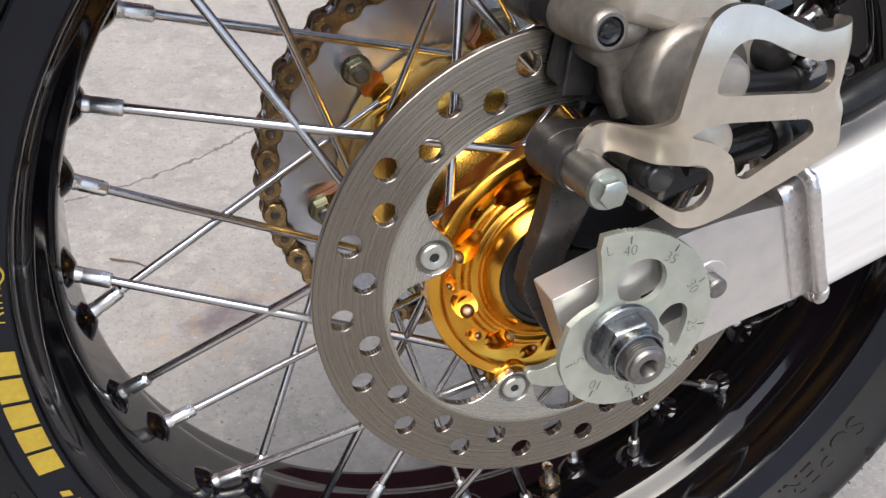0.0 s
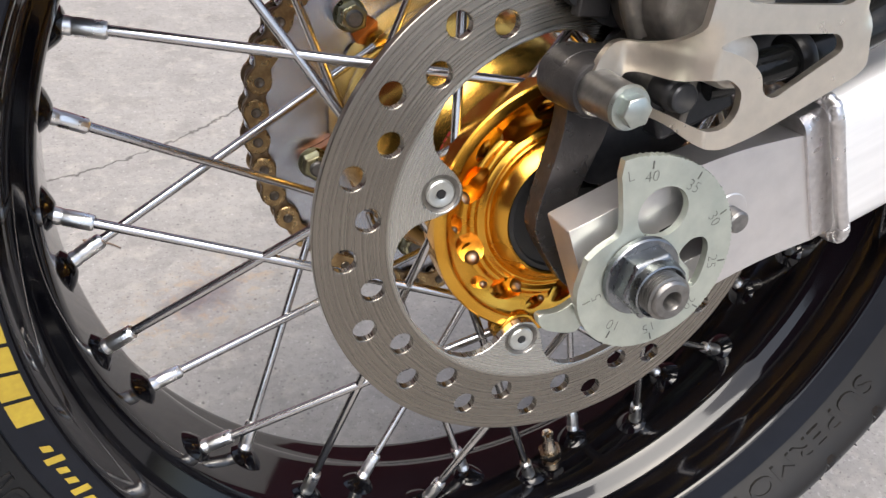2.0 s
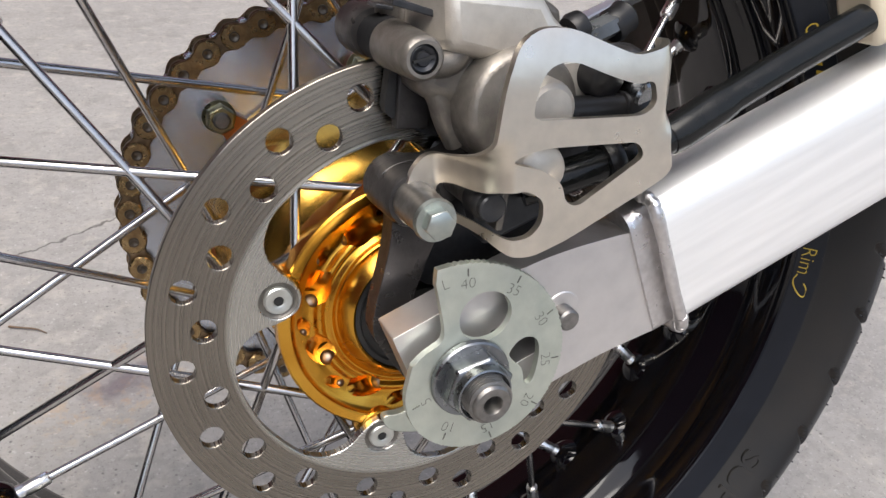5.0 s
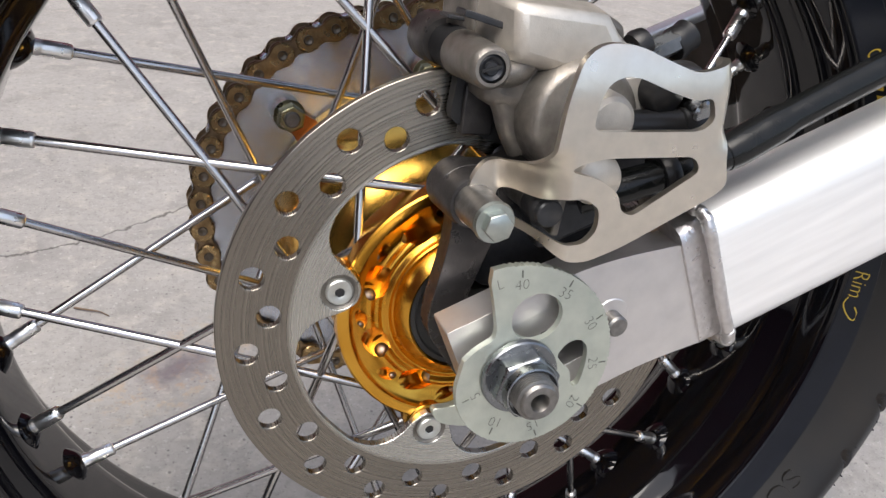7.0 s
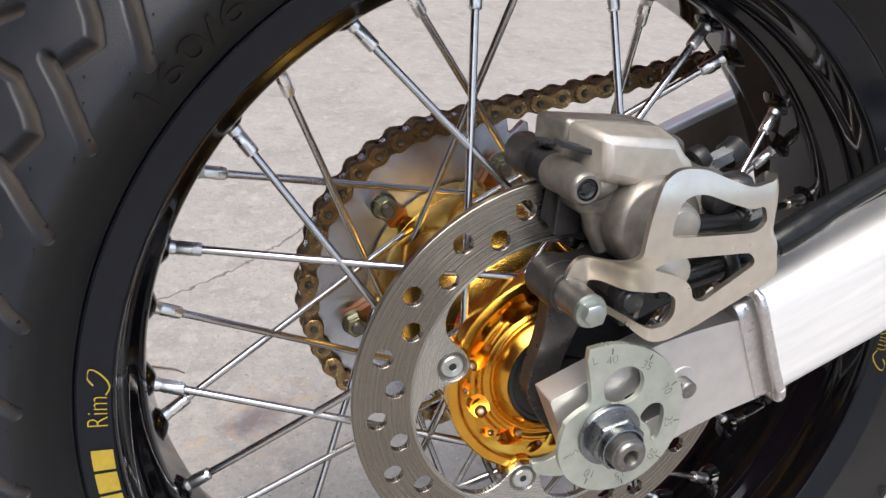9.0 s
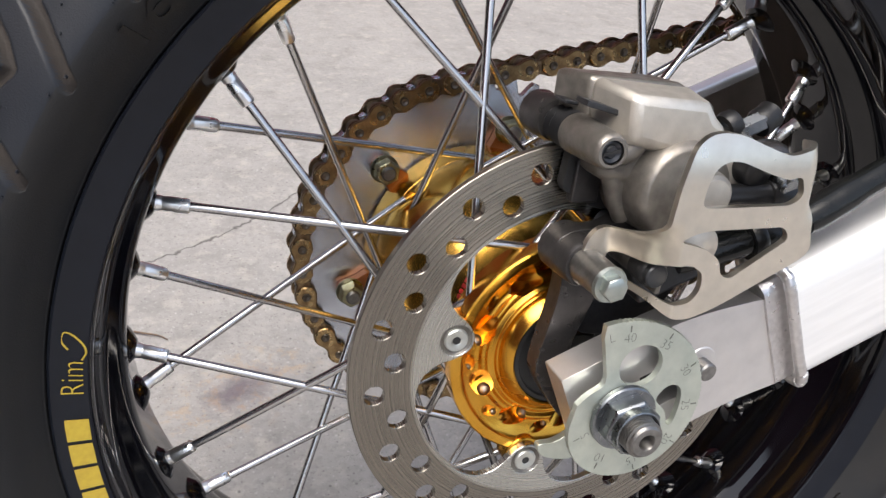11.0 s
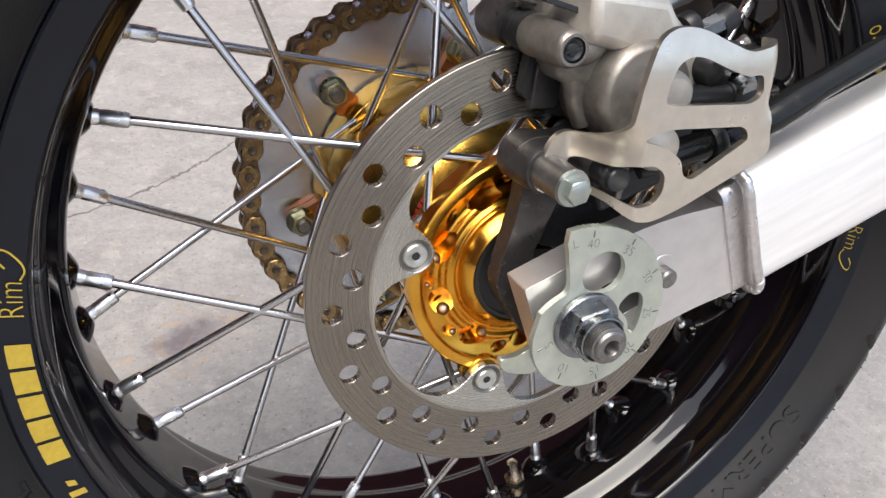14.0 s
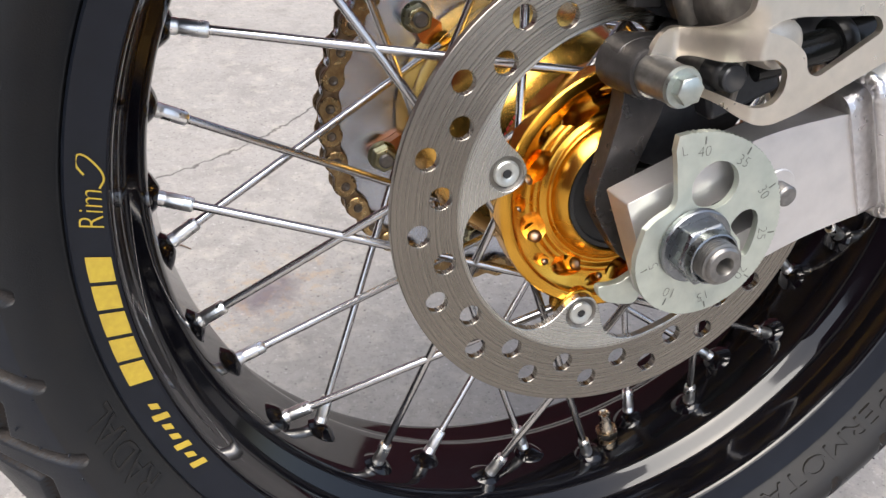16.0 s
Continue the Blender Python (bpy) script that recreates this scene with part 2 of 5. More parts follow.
def concrete_material():
    """Pale floated concrete: sand speckle, grey blotches, an oil stain and one hairline crack."""
    m = bpy.data.materials.new("pale concrete")
    m.use_nodes = True
    n, l = m.node_tree.nodes, m.node_tree.links
    p = n["Principled BSDF"]
    p.inputs["Roughness"].default_value = 0.85
    co = n.new("ShaderNodeTexCoord")

    def noisy(scale, detail, rough=0.6):
        t = n.new("ShaderNodeTexNoise")
        t.inputs["Scale"].default_value, t.inputs["Detail"].default_value, t.inputs["Roughness"].default_value = scale, detail, rough
        l.new(co.outputs["Object"], t.inputs["Vector"])
        return t

    def ranged(sock, a, b, c, d):
        r = n.new("ShaderNodeMapRange")
        for k, v in zip(("From Min", "From Max", "To Min", "To Max"), (a, b, c, d)):
            r.inputs[k].default_value = v
        l.new(sock, r.inputs["Value"])
        return r.outputs["Result"]

    def mixed(a, b, fac):
        x = n.new("ShaderNodeMix")
        x.data_type = "RGBA"
        for key, v in (("A", a), ("B", b)):
            if isinstance(v, tuple):
                x.inputs[key].default_value = (*v, 1)
            else:
                l.new(v, x.inputs[key])
        l.new(fac, x.inputs["Factor"])
        return x.outputs["Result"]

    def math_node(op, a, b):
        x = n.new("ShaderNodeMath")
        x.operation = op
        for i, v in enumerate((a, b)):
            if isinstance(v, (int, float)):
                x.inputs[i].default_value = v
            else:
                l.new(v, x.inputs[i])
        return x.outputs[0]

    blotch, mid, sand = noisy(5, 6), noisy(110, 5, 0.7), noisy(420, 2)
    colour = mixed((0.272, 0.259, 0.247), (0.220, 0.210, 0.203), ranged(blotch.outputs["Fac"], 0.35, 0.7, 0, 1))
    colour = mixed(colour, (0.184, 0.176, 0.170), ranged(mid.outputs["Fac"], 0.48, 0.70, 0, 0.75))
    cloudy = noisy(16, 6, 0.62)
    colour = mixed(colour, (0.180, 0.170, 0.163), ranged(cloudy.outputs["Fac"], 0.50, 0.66, 0, 0.62))
    grit, chalk, patch = noisy(300, 3, 0.65), noisy(190, 4, 0.7), noisy(38, 5, 0.65)
    colour = mixed(colour, (0.327, 0.303, 0.274), ranged(patch.outputs["Fac"], 0.52, 0.68, 0, 0.75))
    colour = mixed(colour, (0.082, 0.077, 0.075), ranged(grit.outputs["Fac"], 0.60, 0.70, 0, 0.75))
    colour = mixed(colour, (0.458, 0.442, 0.425), ranged(chalk.outputs["Fac"], 0.58, 0.70, 0, 0.5))
    pit = n.new("ShaderNodeTexVoronoi")
    pit.inputs["Scale"].default_value = 130
    l.new(co.outputs["Object"], pit.inputs["Vector"])
    pick = n.new("ShaderNodeSeparateColor")
    l.new(pit.outputs["Color"], pick.inputs[0])
    colour = mixed(colour, (0.085, 0.08, 0.08), math_node("MULTIPLY", ranged(pit.outputs["Distance"], 0.10, 0.22, 1, 0), ranged(pick.outputs[0], 0.80, 0.95, 0, 0.8)))
    # oil stain
    sep = n.new("ShaderNodeSeparateXYZ")
    l.new(co.outputs["Object"], sep.inputs[0])
    wob = noisy(45, 5)
    off = math_node("MULTIPLY", math_node("SUBTRACT", wob.outputs["Fac"], 0.5), 0.045)
    ux = math_node("SUBTRACT", sep.outputs["X"], -0.124)
    uy = math_node("SUBTRACT", sep.outputs["Y"], 0.300)
    sx = math_node("ADD", math_node("MULTIPLY", ux, 0.79), math_node("MULTIPLY", uy, 0.61))
    sy = math_node("SUBTRACT", math_node("MULTIPLY", uy, 0.79), math_node("MULTIPLY", ux, 0.61))
    q = math_node("SQRT", math_node("ADD", math_node("POWER", math_node("MULTIPLY", sx, 0.55), 2.0), math_node("POWER", sy, 2.0)), 0)
    rust = noisy(70, 5, 0.7)
    colour = mixed(colour, (0.34, 0.245, 0.165), math_node("MULTIPLY", ranged(math_node("ADD", q, off), 0.022, 0.060, 0.75, 0.0), ranged(rust.outputs["Fac"], 0.50, 0.62, 0, 1)))
    stain = ranged(math_node("ADD", q, off), 0.006, 0.028, 0.85, 0.0)
    colour = mixed(colour, (0.108, 0.088, 0.100), stain)
    # crack: a wandering line
    along = math_node("ADD", sep.outputs["X"], 0.15)
    bow = math_node("ADD", math_node("MULTIPLY", along, 0.60), math_node("MULTIPLY", math_node("POWER", along, 2.0), 1.6))
    wander = noisy(55, 4)
    line = math_node("SUBTRACT", math_node("SUBTRACT", sep.outputs["Y"], 0.575), bow)
    line = math_node("ADD", line, math_node("MULTIPLY", math_node("SUBTRACT", wander.outputs["Fac"], 0.5), 0.030))
    line = math_node("ABSOLUTE", line, 0)
    reach = math_node("MULTIPLY", ranged(sep.outputs["X"], 0.02, 0.16, 1, 0), ranged(sep.outputs["X"], -0.60, -0.40, 0, 1))
    crack = math_node("MULTIPLY", ranged(line, 0.0006, 0.0030, 1, 0), reach)
    colour = mixed(colour, (0.065, 0.058, 0.055), math_node("MULTIPLY", crack, 0.85))
    l.new(colour, p.inputs["Base Color"])
    height = math_node("SUBTRACT", math_node("ADD", math_node("MULTIPLY", sand.outputs["Fac"], 0.5), math_node("MULTIPLY", mid.outputs["Fac"], 0.6)), math_node("MULTIPLY", crack, 1.5))
    bp = n.new("ShaderNodeBump")
    bp.inputs["Strength"].default_value, bp.inputs["Distance"].default_value = 0.55, 0.0012
    l.new(height, bp.inputs["Height"])
    l.new(bp.outputs["Normal"], p.inputs["Normal"])
    return m


CONCRETE = concrete_material()

# ---- mesh helpers ----
# The bike leans on its side stand, so all its parts share one frame: origin at the wheel's
# centre, x forward, y to the bike's left (along the axle), z up in the wheel's plane.
LEAN, AXLE_Z = 9.14, 0.3021
BIKE = pose(0, 0, AXLE_Z, -LEAN, 0, 0)
TAU = 2 * math.pi


def thing(name, label, category, group="", kind=""):
    ob = new(name)
    ob.empty_display_size = 0.02
    ob.matrix_world = BIKE
    return tagged(ob, label, category, group, kind)


def to_mesh(name, bm, mat, sharp=35.0):
    bmesh.ops.recalc_face_normals(bm, faces=bm.faces[:])
    lim = radians(sharp)
    for e in bm.edges:
        e.smooth = not (len(e.link_faces) == 2 and e.calc_face_angle(0) > lim)
    for f in bm.faces:
        f.smooth = True
    me = bpy.data.meshes.new(name)
    bm.to_mesh(me)
    bm.free()
    me.materials.append(mat)
    return me


def part(name, bm, mat, parent, label="", bevel=0.0, sharp=35.0, m=None):
    """Links a bmesh (or a ready mesh) as one mesh object under a thing or a part."""
    me = bm if isinstance(bm, bpy.types.Mesh) else to_mesh(name, bm, mat, sharp)
    ob = new(name, me)
    ob.parent = parent
    if m is not None:
        ob.matrix_basis = m
    if bevel:
        b = ob.modifiers.new("edges", "BEVEL")
        b.width, b.segments, b.limit_method, b.angle_limit = bevel, 2, "ANGLE", radians(40)
        b.harden_normals = False
    return tagged(ob, label)


def ring_points(r, n, cx=0.0, cz=0.0, start=0.0):
    return [(cx + r * math.cos(start + TAU * i / n), cz + r * math.sin(start + TAU * i / n)) for i in range(n)]


def polar(a, r, y):
    return Vector((r * math.cos(radians(a)), y, r * math.sin(radians(a))))


def rounded(pts, radius, seg=5):
    """Rounds each corner of a closed outline; radius: one number, or one a corner."""
    out = []
    n = len(pts)
    for i in range(n):
        p, a, b = Vector(pts[i]), Vector(pts[i - 1]), Vector(pts[(i + 1) % n])
        r = radius[i] if isinstance(radius, (list, tuple)) else radius
        u, v = (a - p), (b - p)
        d = min(u.length * 0.48, v.length * 0.48, r)
        s, e = p + u.normalized() * d, p + v.normalized() * d
        for k in range(seg + 1):
            t = k / seg
            q = (1 - t) ** 2 * s + 2 * t * (1 - t) * p + t * t * e
            out.append((q.x, q.y))
    return out


def smooth_loop(pts, seg=6):
    """A closed Catmull-Rom curve through a few points."""
    out, n = [], len(pts)
    for i in range(n):
        p0, p1, p2, p3 = (Vector(pts[(i + k) % n]) for k in (-1, 0, 1, 2))
        for k in range(seg):
            t = k / seg
            q = 0.5 * (2 * p1 + (p2 - p0) * t + (2 * p0 - 5 * p1 + 4 * p2 - p3) * t * t + (3 * p1 - p0 - 3 * p2 + p3) * t ** 3)
            out.append((q.x, q.y))
    return out


def plate(outline, y0, y1, holes=(), bm=None):
    """A flat plate in the x-z plane from y0 to y1, with holes through it."""
    bm = bm or bmesh.new()
    loops = [outline, *holes]
    caps = []
    for y in (y0, y1):
        edges, rings = [], []
        for lp in loops:
            vs = [bm.verts.new((x, y, z)) for x, z in lp]
            es = [bm.edges.new((vs[i], vs[(i + 1) % len(vs)])) for i in range(len(vs))]
            edges += es
            rings.append(vs)
        bmesh.ops.triangle_fill(bm, edges=edges, use_beauty=True, use_dissolve=False)
        caps.append(rings)
    for a, b in zip(*caps):
        for i in range(len(a)):
            j = (i + 1) % len(a)
            bm.faces.new((a[i], a[j], b[j], b[i]))
    return bm


def lathe(profile, n=128, closed=False, bm=None):
    """Turns a profile of (y, r) round the wheel's axle."""
    bm = bm or bmesh.new()
    rows = []
    for y, r in profile:
        if r < 1e-6:
            rows.append([bm.verts.new((0, y, 0))])
        else:
            rows.append([bm.verts.new((r * math.cos(TAU * i / n), y, r * math.sin(TAU * i / n))) for i in range(n)])
    pairs = list(zip(rows, rows[1:])) + ([(rows[-1], rows[0])] if closed else [])
    for a, b in pairs:
        for i in range(n):
            j = (i + 1) % n
            if len(a) == 1 and len(b) == 1:
                continue
            if len(a) == 1:
                bm.faces.new((a[0], b[j], b[i]))
            elif len(b) == 1:
                bm.faces.new((a[i], a[j], b[0]))
            else:
                bm.faces.new((a[i], a[j], b[j], b[i]))
    return bm


def turned(profile, p0, axis, n=32, bm=None):
    """Turns a profile of (distance along the axis, r) round an axis that starts at p0."""
    bm = bm or bmesh.new()
    q = Vector((0, 1, 0)).rotation_difference(Vector(axis).normalized())
    before = set(bm.verts)
    lathe(profile, n, bm=bm)
    for v in bm.verts:
        if v not in before:
            v.co = Vector(p0) + q @ v.co
    return bm


def rod(p0, p1, r, r1=None, n=20, bm=None):
    p0, p1 = Vector(p0), Vector(p1)
    d = (p1 - p0).length
    r1 = r if r1 is None else r1
    return turned([(0, 0), (0, r), (d, r1), (d, 0)], p0, p1 - p0, n, bm)


def sweep(path, r, n=16, bm=None):
    """A round tube along a path of points; r: a number or a function of 0..1."""
    bm = bm or bmesh.new()
    pts = [Vector(p) for p in path]
    rows, side = [], None
    for i, p in enumerate(pts):
        d = (pts[min(i + 1, len(pts) - 1)] - pts[max(i - 1, 0)]).normalized()
        side = d.orthogonal() if side is None else side - d * side.dot(d)
        side.normalize()
        up = d.cross(side)
        rad = r(i / (len(pts) - 1)) if callable(r) else r
        rows.append([bm.verts.new(p + rad * (math.cos(TAU * k / n) * side + math.sin(TAU * k / n) * up)) for k in range(n)])
    for a, b in zip(rows, rows[1:]):
        for k in range(n):
            bm.faces.new((a[k], a[(k + 1) % n], b[(k + 1) % n], b[k]))
    bm.faces.new(rows[0])
    bm.faces.new(rows[-1][::-1])
    return bm


def curve_points(pts, seg=8):
    """An open Catmull-Rom curve in space."""
    pts = [Vector(p) for p in pts]
    ext = [2 * pts[0] - pts[1], *pts, 2 * pts[-1] - pts[-2]]
    out = []
    for i in range(1, len(ext) - 2):
        p0, p1, p2, p3 = ext[i - 1:i + 3]
        for k in range(seg):
            t = k / seg
            out.append(0.5 * (2 * p1 + (p2 - p0) * t + (2 * p0 - 5 * p1 + 4 * p2 - p3) * t * t + (3 * p1 - p0 - 3 * p2 + p3) * t ** 3))
    out.append(pts[-1])
    return out


def hexagon(across, y0, y1, p=(0, 0, 0), turn=0.0, bm=None, chamfer=0.0):
    """A hexagonal prism along the axle's direction, chamfered towards y0."""
    bm = bm or bmesh.new()
    r = across / math.sqrt(3)
    rows = []
    for y, k in ((y0, 1 - chamfer), (y0 + (y1 - y0) * 0.15, 1.0), (y1, 1.0)):
        rows.append([bm.verts.new((p[0] + r * k * math.cos(turn + TAU * i / 6), p[1] + y, p[2] + r * k * math.sin(turn + TAU * i / 6))) for i in range(6)])
    for a, b in zip(rows, rows[1:]):
        for i in range(6):
            bm.faces.new((a[i], a[(i + 1) % 6], b[(i + 1) % 6], b[i]))
    bm.faces.new(rows[0])
    bm.faces.new(rows[-1][::-1])
    return bm


def block(c, size, turn=0.0, bm=None, taper=(1.0, 1.0)):
    """A box at c, turned in the x-z plane; taper: how much smaller the face at -y is."""
    bm = bm or bmesh.new()
    rot = Matrix.Rotation(-radians(turn), 3, "Y")
    vs = []
    for sy in (-1, 1):
        for sx, sz in ((-1, -1), (1, -1), (1, 1), (-1, 1)):
            kx, kz = taper if sy < 0 else (1, 1)
            vs.append(bm.verts.new(Vector(c) + rot @ Vector((sx * size[0] / 2 * kx, sy * size[1] / 2, sz * size[2] / 2 * kz))))
    for f in ((0, 1, 2, 3), (7, 6, 5, 4), (0, 4, 5, 1), (1, 5, 6, 2), (2, 6, 7, 3), (3, 7, 4, 0)):
        bm.faces.new([vs[i] for i in f])
    return bm


def loft(front, back, y0, y1, bm=None):
    """A solid between two outlines of as many points: front at y0, back at y1."""
    bm = bm or bmesh.new()
    a = [bm.verts.new((x, y0, z)) for x, z in front]
    b = [bm.verts.new((x, y1, z)) for x, z in back]
    for i in range(len(a)):
        j = (i + 1) % len(a)
        bm.faces.new((a[i], a[j], b[j], b[i]))
    bm.faces.new(a[::-1])
    bm.faces.new(b)
    return bm


def lettering(text, size, place, depth=0.0, thin=0.0, shear=0.0, space=1.0, span=0.0):
    """Text in the built-in font as a bmesh. place: maps (x, y, height) of the flat text into the bike's frame."""
    cu = bpy.data.curves.new("lettering", "FONT")
    cu.body, cu.size, cu.extrude, cu.align_x, cu.align_y, cu.shear = text, size, depth / 2, "CENTER", "CENTER", shear
    cu.resolution_u, cu.offset, cu.space_character = 3, -thin, space
    ob = bpy.data.objects.new("lettering", cu)
    me = bpy.data.meshes.new_from_object(ob)
    bm = bmesh.new()
    bm.from_mesh(me)
    bpy.data.objects.remove(ob)
    bpy.data.curves.remove(cu)
    bpy.data.meshes.remove(me)
    wide = max(v.co.x for v in bm.verts) - min(v.co.x for v in bm.verts)
    for v in bm.verts:
        v.co = place(v.co.x * (span / wide if span else 1.0), v.co.y, v.co.z)
    return bm


def round_wheel(angle, radius, y, lift=0.0, slope=0.0):
    """Places flat text on a ring seen from the bike's right, tops outward, reading clockwise."""
    def place(x, h, d):
        a, r = radians(angle) - x / radius, radius + h
        return Vector((r * math.cos(a), y - d - lift + slope * h, r * math.sin(a)))
    return place


def cut(me, cutters):
    """Takes closed bmeshes out of a mesh."""
    ob = bpy.data.objects.new("cut", me)
    scene.collection.objects.link(ob)
    extra = []
    for c in cutters:
        bmesh.ops.recalc_face_normals(c, faces=c.faces[:])
        cm = bpy.data.meshes.new("cutter")
        c.to_mesh(cm)
        c.free()
        co = bpy.data.objects.new("cutter", cm)
        scene.collection.objects.link(co)
        b = ob.modifiers.new("b", "BOOLEAN")
        b.object, b.operation, b.solver = co, "DIFFERENCE", "EXACT"
        extra.append(co)
    bpy.context.view_layer.update()
    out = bpy.data.meshes.new_from_object(ob.evaluated_get(bpy.context.evaluated_depsgraph_get()))
    for o in (ob, *extra):
        bpy.data.objects.remove(o)
    bm = bmesh.new()
    bm.from_mesh(out)
    bmesh.ops.remove_doubles(bm, verts=bm.verts[:], dist=1e-6)
    for e in bm.edges:
        e.smooth = not (len(e.link_faces) == 2 and e.calc_face_angle(0) > radians(32))
    for f in bm.faces:
        f.smooth = True
    bm.to_mesh(out)
    bm.free()
    return out


# ---- ground ----
bm = bmesh.new()
bmesh.ops.create_grid(bm, x_segments=1, y_segments=1, size=60)
ground = new("ground", to_mesh("ground", bm, CONCRETE))
tagged(ground, "pale worn concrete paving with an oil stain and hairline crack", "ground", kind="structure")

bm = sweep(curve_points([(-0.2200, 0.4100, 0.0022), (-0.2080, 0.4035, 0.0030), (-0.1960, 0.3990, 0.0022), (-0.1870, 0.3900, 0.0022)], 5), lambda t: 0.0011 - 0.0005 * t, 8)
TWIG = material("dry brown twig", (0.16, 0.10, 0.06), 0.8, 0.0, (0.09, 0.06, 0.04), grain=300)
tagged(new("twig", to_mesh("twig", bm, TWIG)), "short dry brown twig lying on the concrete", "twig")

# plain unseen walls close the place: maroon ones behind and beside the bike that the rim reflects, a low pale one
# facing it, added to brighten the metal's reflections


def plain_wall(name, x, y, long, deep, height, mat, label):
    bm = bmesh.new()
    bmesh.ops.create_cube(bm, size=1.0)
    for v in bm.verts:
        v.co = Vector((x + v.co.x * long, y + v.co.y * deep, (v.co.z + 0.5) * height))
    return tagged(new(name, to_mesh(name, bm, mat)), label, "wall", kind="structure")


plain_wall("wall_back", 0, 3.8, 16, 0.25, 3.2, WALL, "plain maroon plastered wall standing on the paving")
plain_wall("reflector_wall", 0, -4.6, 16, 0.25, 1.1, WALL_PALE, "low off-white plastered wall added unseen to brighten metal reflections")
plain_wall("wall_side", -4.2, -0.4, 0.25, 8.14, 4.2, WALL, "tall plain maroon plastered wall beside the paving")

# ---- wheel ----
wheel = thing("wheel_assembly", "motorcycle rear wheel, black rim, gold hub, fat road tyre", "wheel")
MID = 0.0035  # the rim's own centre line

# tyre
TYRE_R = 0.308


def tyre_profile():
    """Half the section, from the bead to just short of the crown: (distance from the centre line, radius)."""
    return [(0.0580, 0.2300), (0.0625, 0.2318), (0.0640, 0.2335), (0.0698, 0.2390), (0.0770, 0.2465), (0.0800, 0.2525), (0.0788, 0.2590), (0.0742, 0.2675), (0.0668, 0.2770), (0.0565, 0.2865), (0.0435, 0.2950), (0.0300, 0.3018), (0.0155, 0.3064)]


# tread grooves in one pitch: runs of (angle in degrees, radius)
GROOVES = (((146.1, 0.2515), (144.6, 0.2600), (143.2, 0.2690), (142.2, 0.2785)), ((142.0, 0.2735), (140.4, 0.2712), (138.8, 0.2690), (137.6, 0.2745), (136.2, 0.2850), (136.8, 0.2960)), ((141.0, 0.2960), (143.0, 0.3020), (144.0, 0.3060)))


def tyre_mesh():
    """The tyre as one turned skin with the tread grooves sunk into it; finer on the side that is seen."""
    fine = [(q.x, q.y) for q in curve_points([(a, b, 0) for a, b in tyre_profile()], 13)]
    rough = [(q.x, q.y) for q in curve_points([(a, b, 0) for a, b in tyre_profile()], 4)]
    prof = np.array([(MID - y, r) for y, r in fine] + [(MID, TYRE_R)] + [(MID + y, r) for y, r in rough[::-1]])
    per, turns = 50, 42
    step = 360.0 / turns
    n = per * turns
    ang = np.arange(n) * 360.0 / n
    verts, quads, kinds = [], [], []
    for y, r in prof:
        near = np.full(per, 9.0)
        if r > 0.249:
            local = (ang[:per] + (0.0 if y < MID else step / 2) - 140.0) % step
            for run in GROOVES:
                for (a0, r0), (a1, r1) in zip(run, run[1:]):
                    for k in (-1, 0, 1):
                        p = np.stack([np.radians(local + 140.0 + k * step) * 0.27, np.full(per, r)], 1)
                        u = np.array([math.radians(a0) * 0.27, r0])
                        v = np.array([math.radians(a1) * 0.27, r1])
                        t = np.clip(((p - u) @ (v - u)) / ((v - u) @ (v - u)), 0, 1)
                        near = np.minimum(near, np.hypot(*(p - u - t[:, None] * (v - u)).T))
        near = np.tile(near, turns)
        sunk = 0.0045 * np.clip((0.0030 - near) / 0.0015, 0, 1)
        rr, yy = r - sunk * 0.75, y + np.sign(MID - y) * sunk * 0.65
        verts.append(np.stack([rr * np.cos(np.radians(ang)), yy, rr * np.sin(np.radians(ang))], 1))
        kinds.append(np.where(sunk > 0.0030, 2, 1 if r < 0.2535 else 0))
    i = np.arange(n)
    for k in range(len(prof) - 1):
        quads.append(np.stack([k * n + i, k * n + (i + 1) % n, (k + 1) * n + (i + 1) % n, (k + 1) * n + i], 1))
    me = bpy.data.meshes.new("tyre")
    me.from_pydata(np.concatenate(verts).tolist(), [], np.concatenate(quads).tolist())
    for m in (RUBBER, RUBBER_SIDE, RUBBER_DUST):
        me.materials.append(m)
    me.polygons.foreach_set("material_index", np.concatenate(kinds[:-1]).astype(np.int32))
    me.polygons.foreach_set("use_smooth", np.ones(len(me.polygons), bool))
    return me


tyre = part("tyre", tyre_mesh(), RUBBER, wheel, "wide black road tyre with slanted dusty shoulder grooves", sharp=60)


def sidewall(angle, radius=0.2395):
    return round_wheel(angle, radius, MID - 0.0704 - 0.95 * (radius - 0.2395), slope=-0.95)


part("lettering", lettering("SUPERMOTA", 0.0104, sidewall(-45.8, 0.2390), 0.0018, span=0.1235), RUBBER_MARK, tyre, "raised black moulded letters")
part("lettering", lettering("160/60", 0.0145, sidewall(133.4, 0.2425), 0.0018, span=0.0650), RUBBER_MARK, tyre, "raised black moulded size numbers")
part("lettering", lettering("RADIAL", 0.0135, sidewall(-160), 0.0014), RUBBER_MARK, tyre, "raised black moulded letters")
# little moulding nubs beside the grooves
nubs = bmesh.new()
for k in range(42):
    for da, r in ((145.2, 0.2530), (143.2, 0.2610), (139.0, 0.2545), (141.2, 0.2655)):
        a = da + k * 360 / 42 + random.uniform(-0.5, 0.5)
        w = float(np.interp(r, [q[1] for q in tyre_profile()], [q[0] for q in tyre_profile()]))
        rod(polar(a, r, MID - w + 0.0006), polar(a, r + 0.0004, MID - w - random.uniform(0.0006, 0.0016)), 0.0007, 0.0004, 7, nubs)
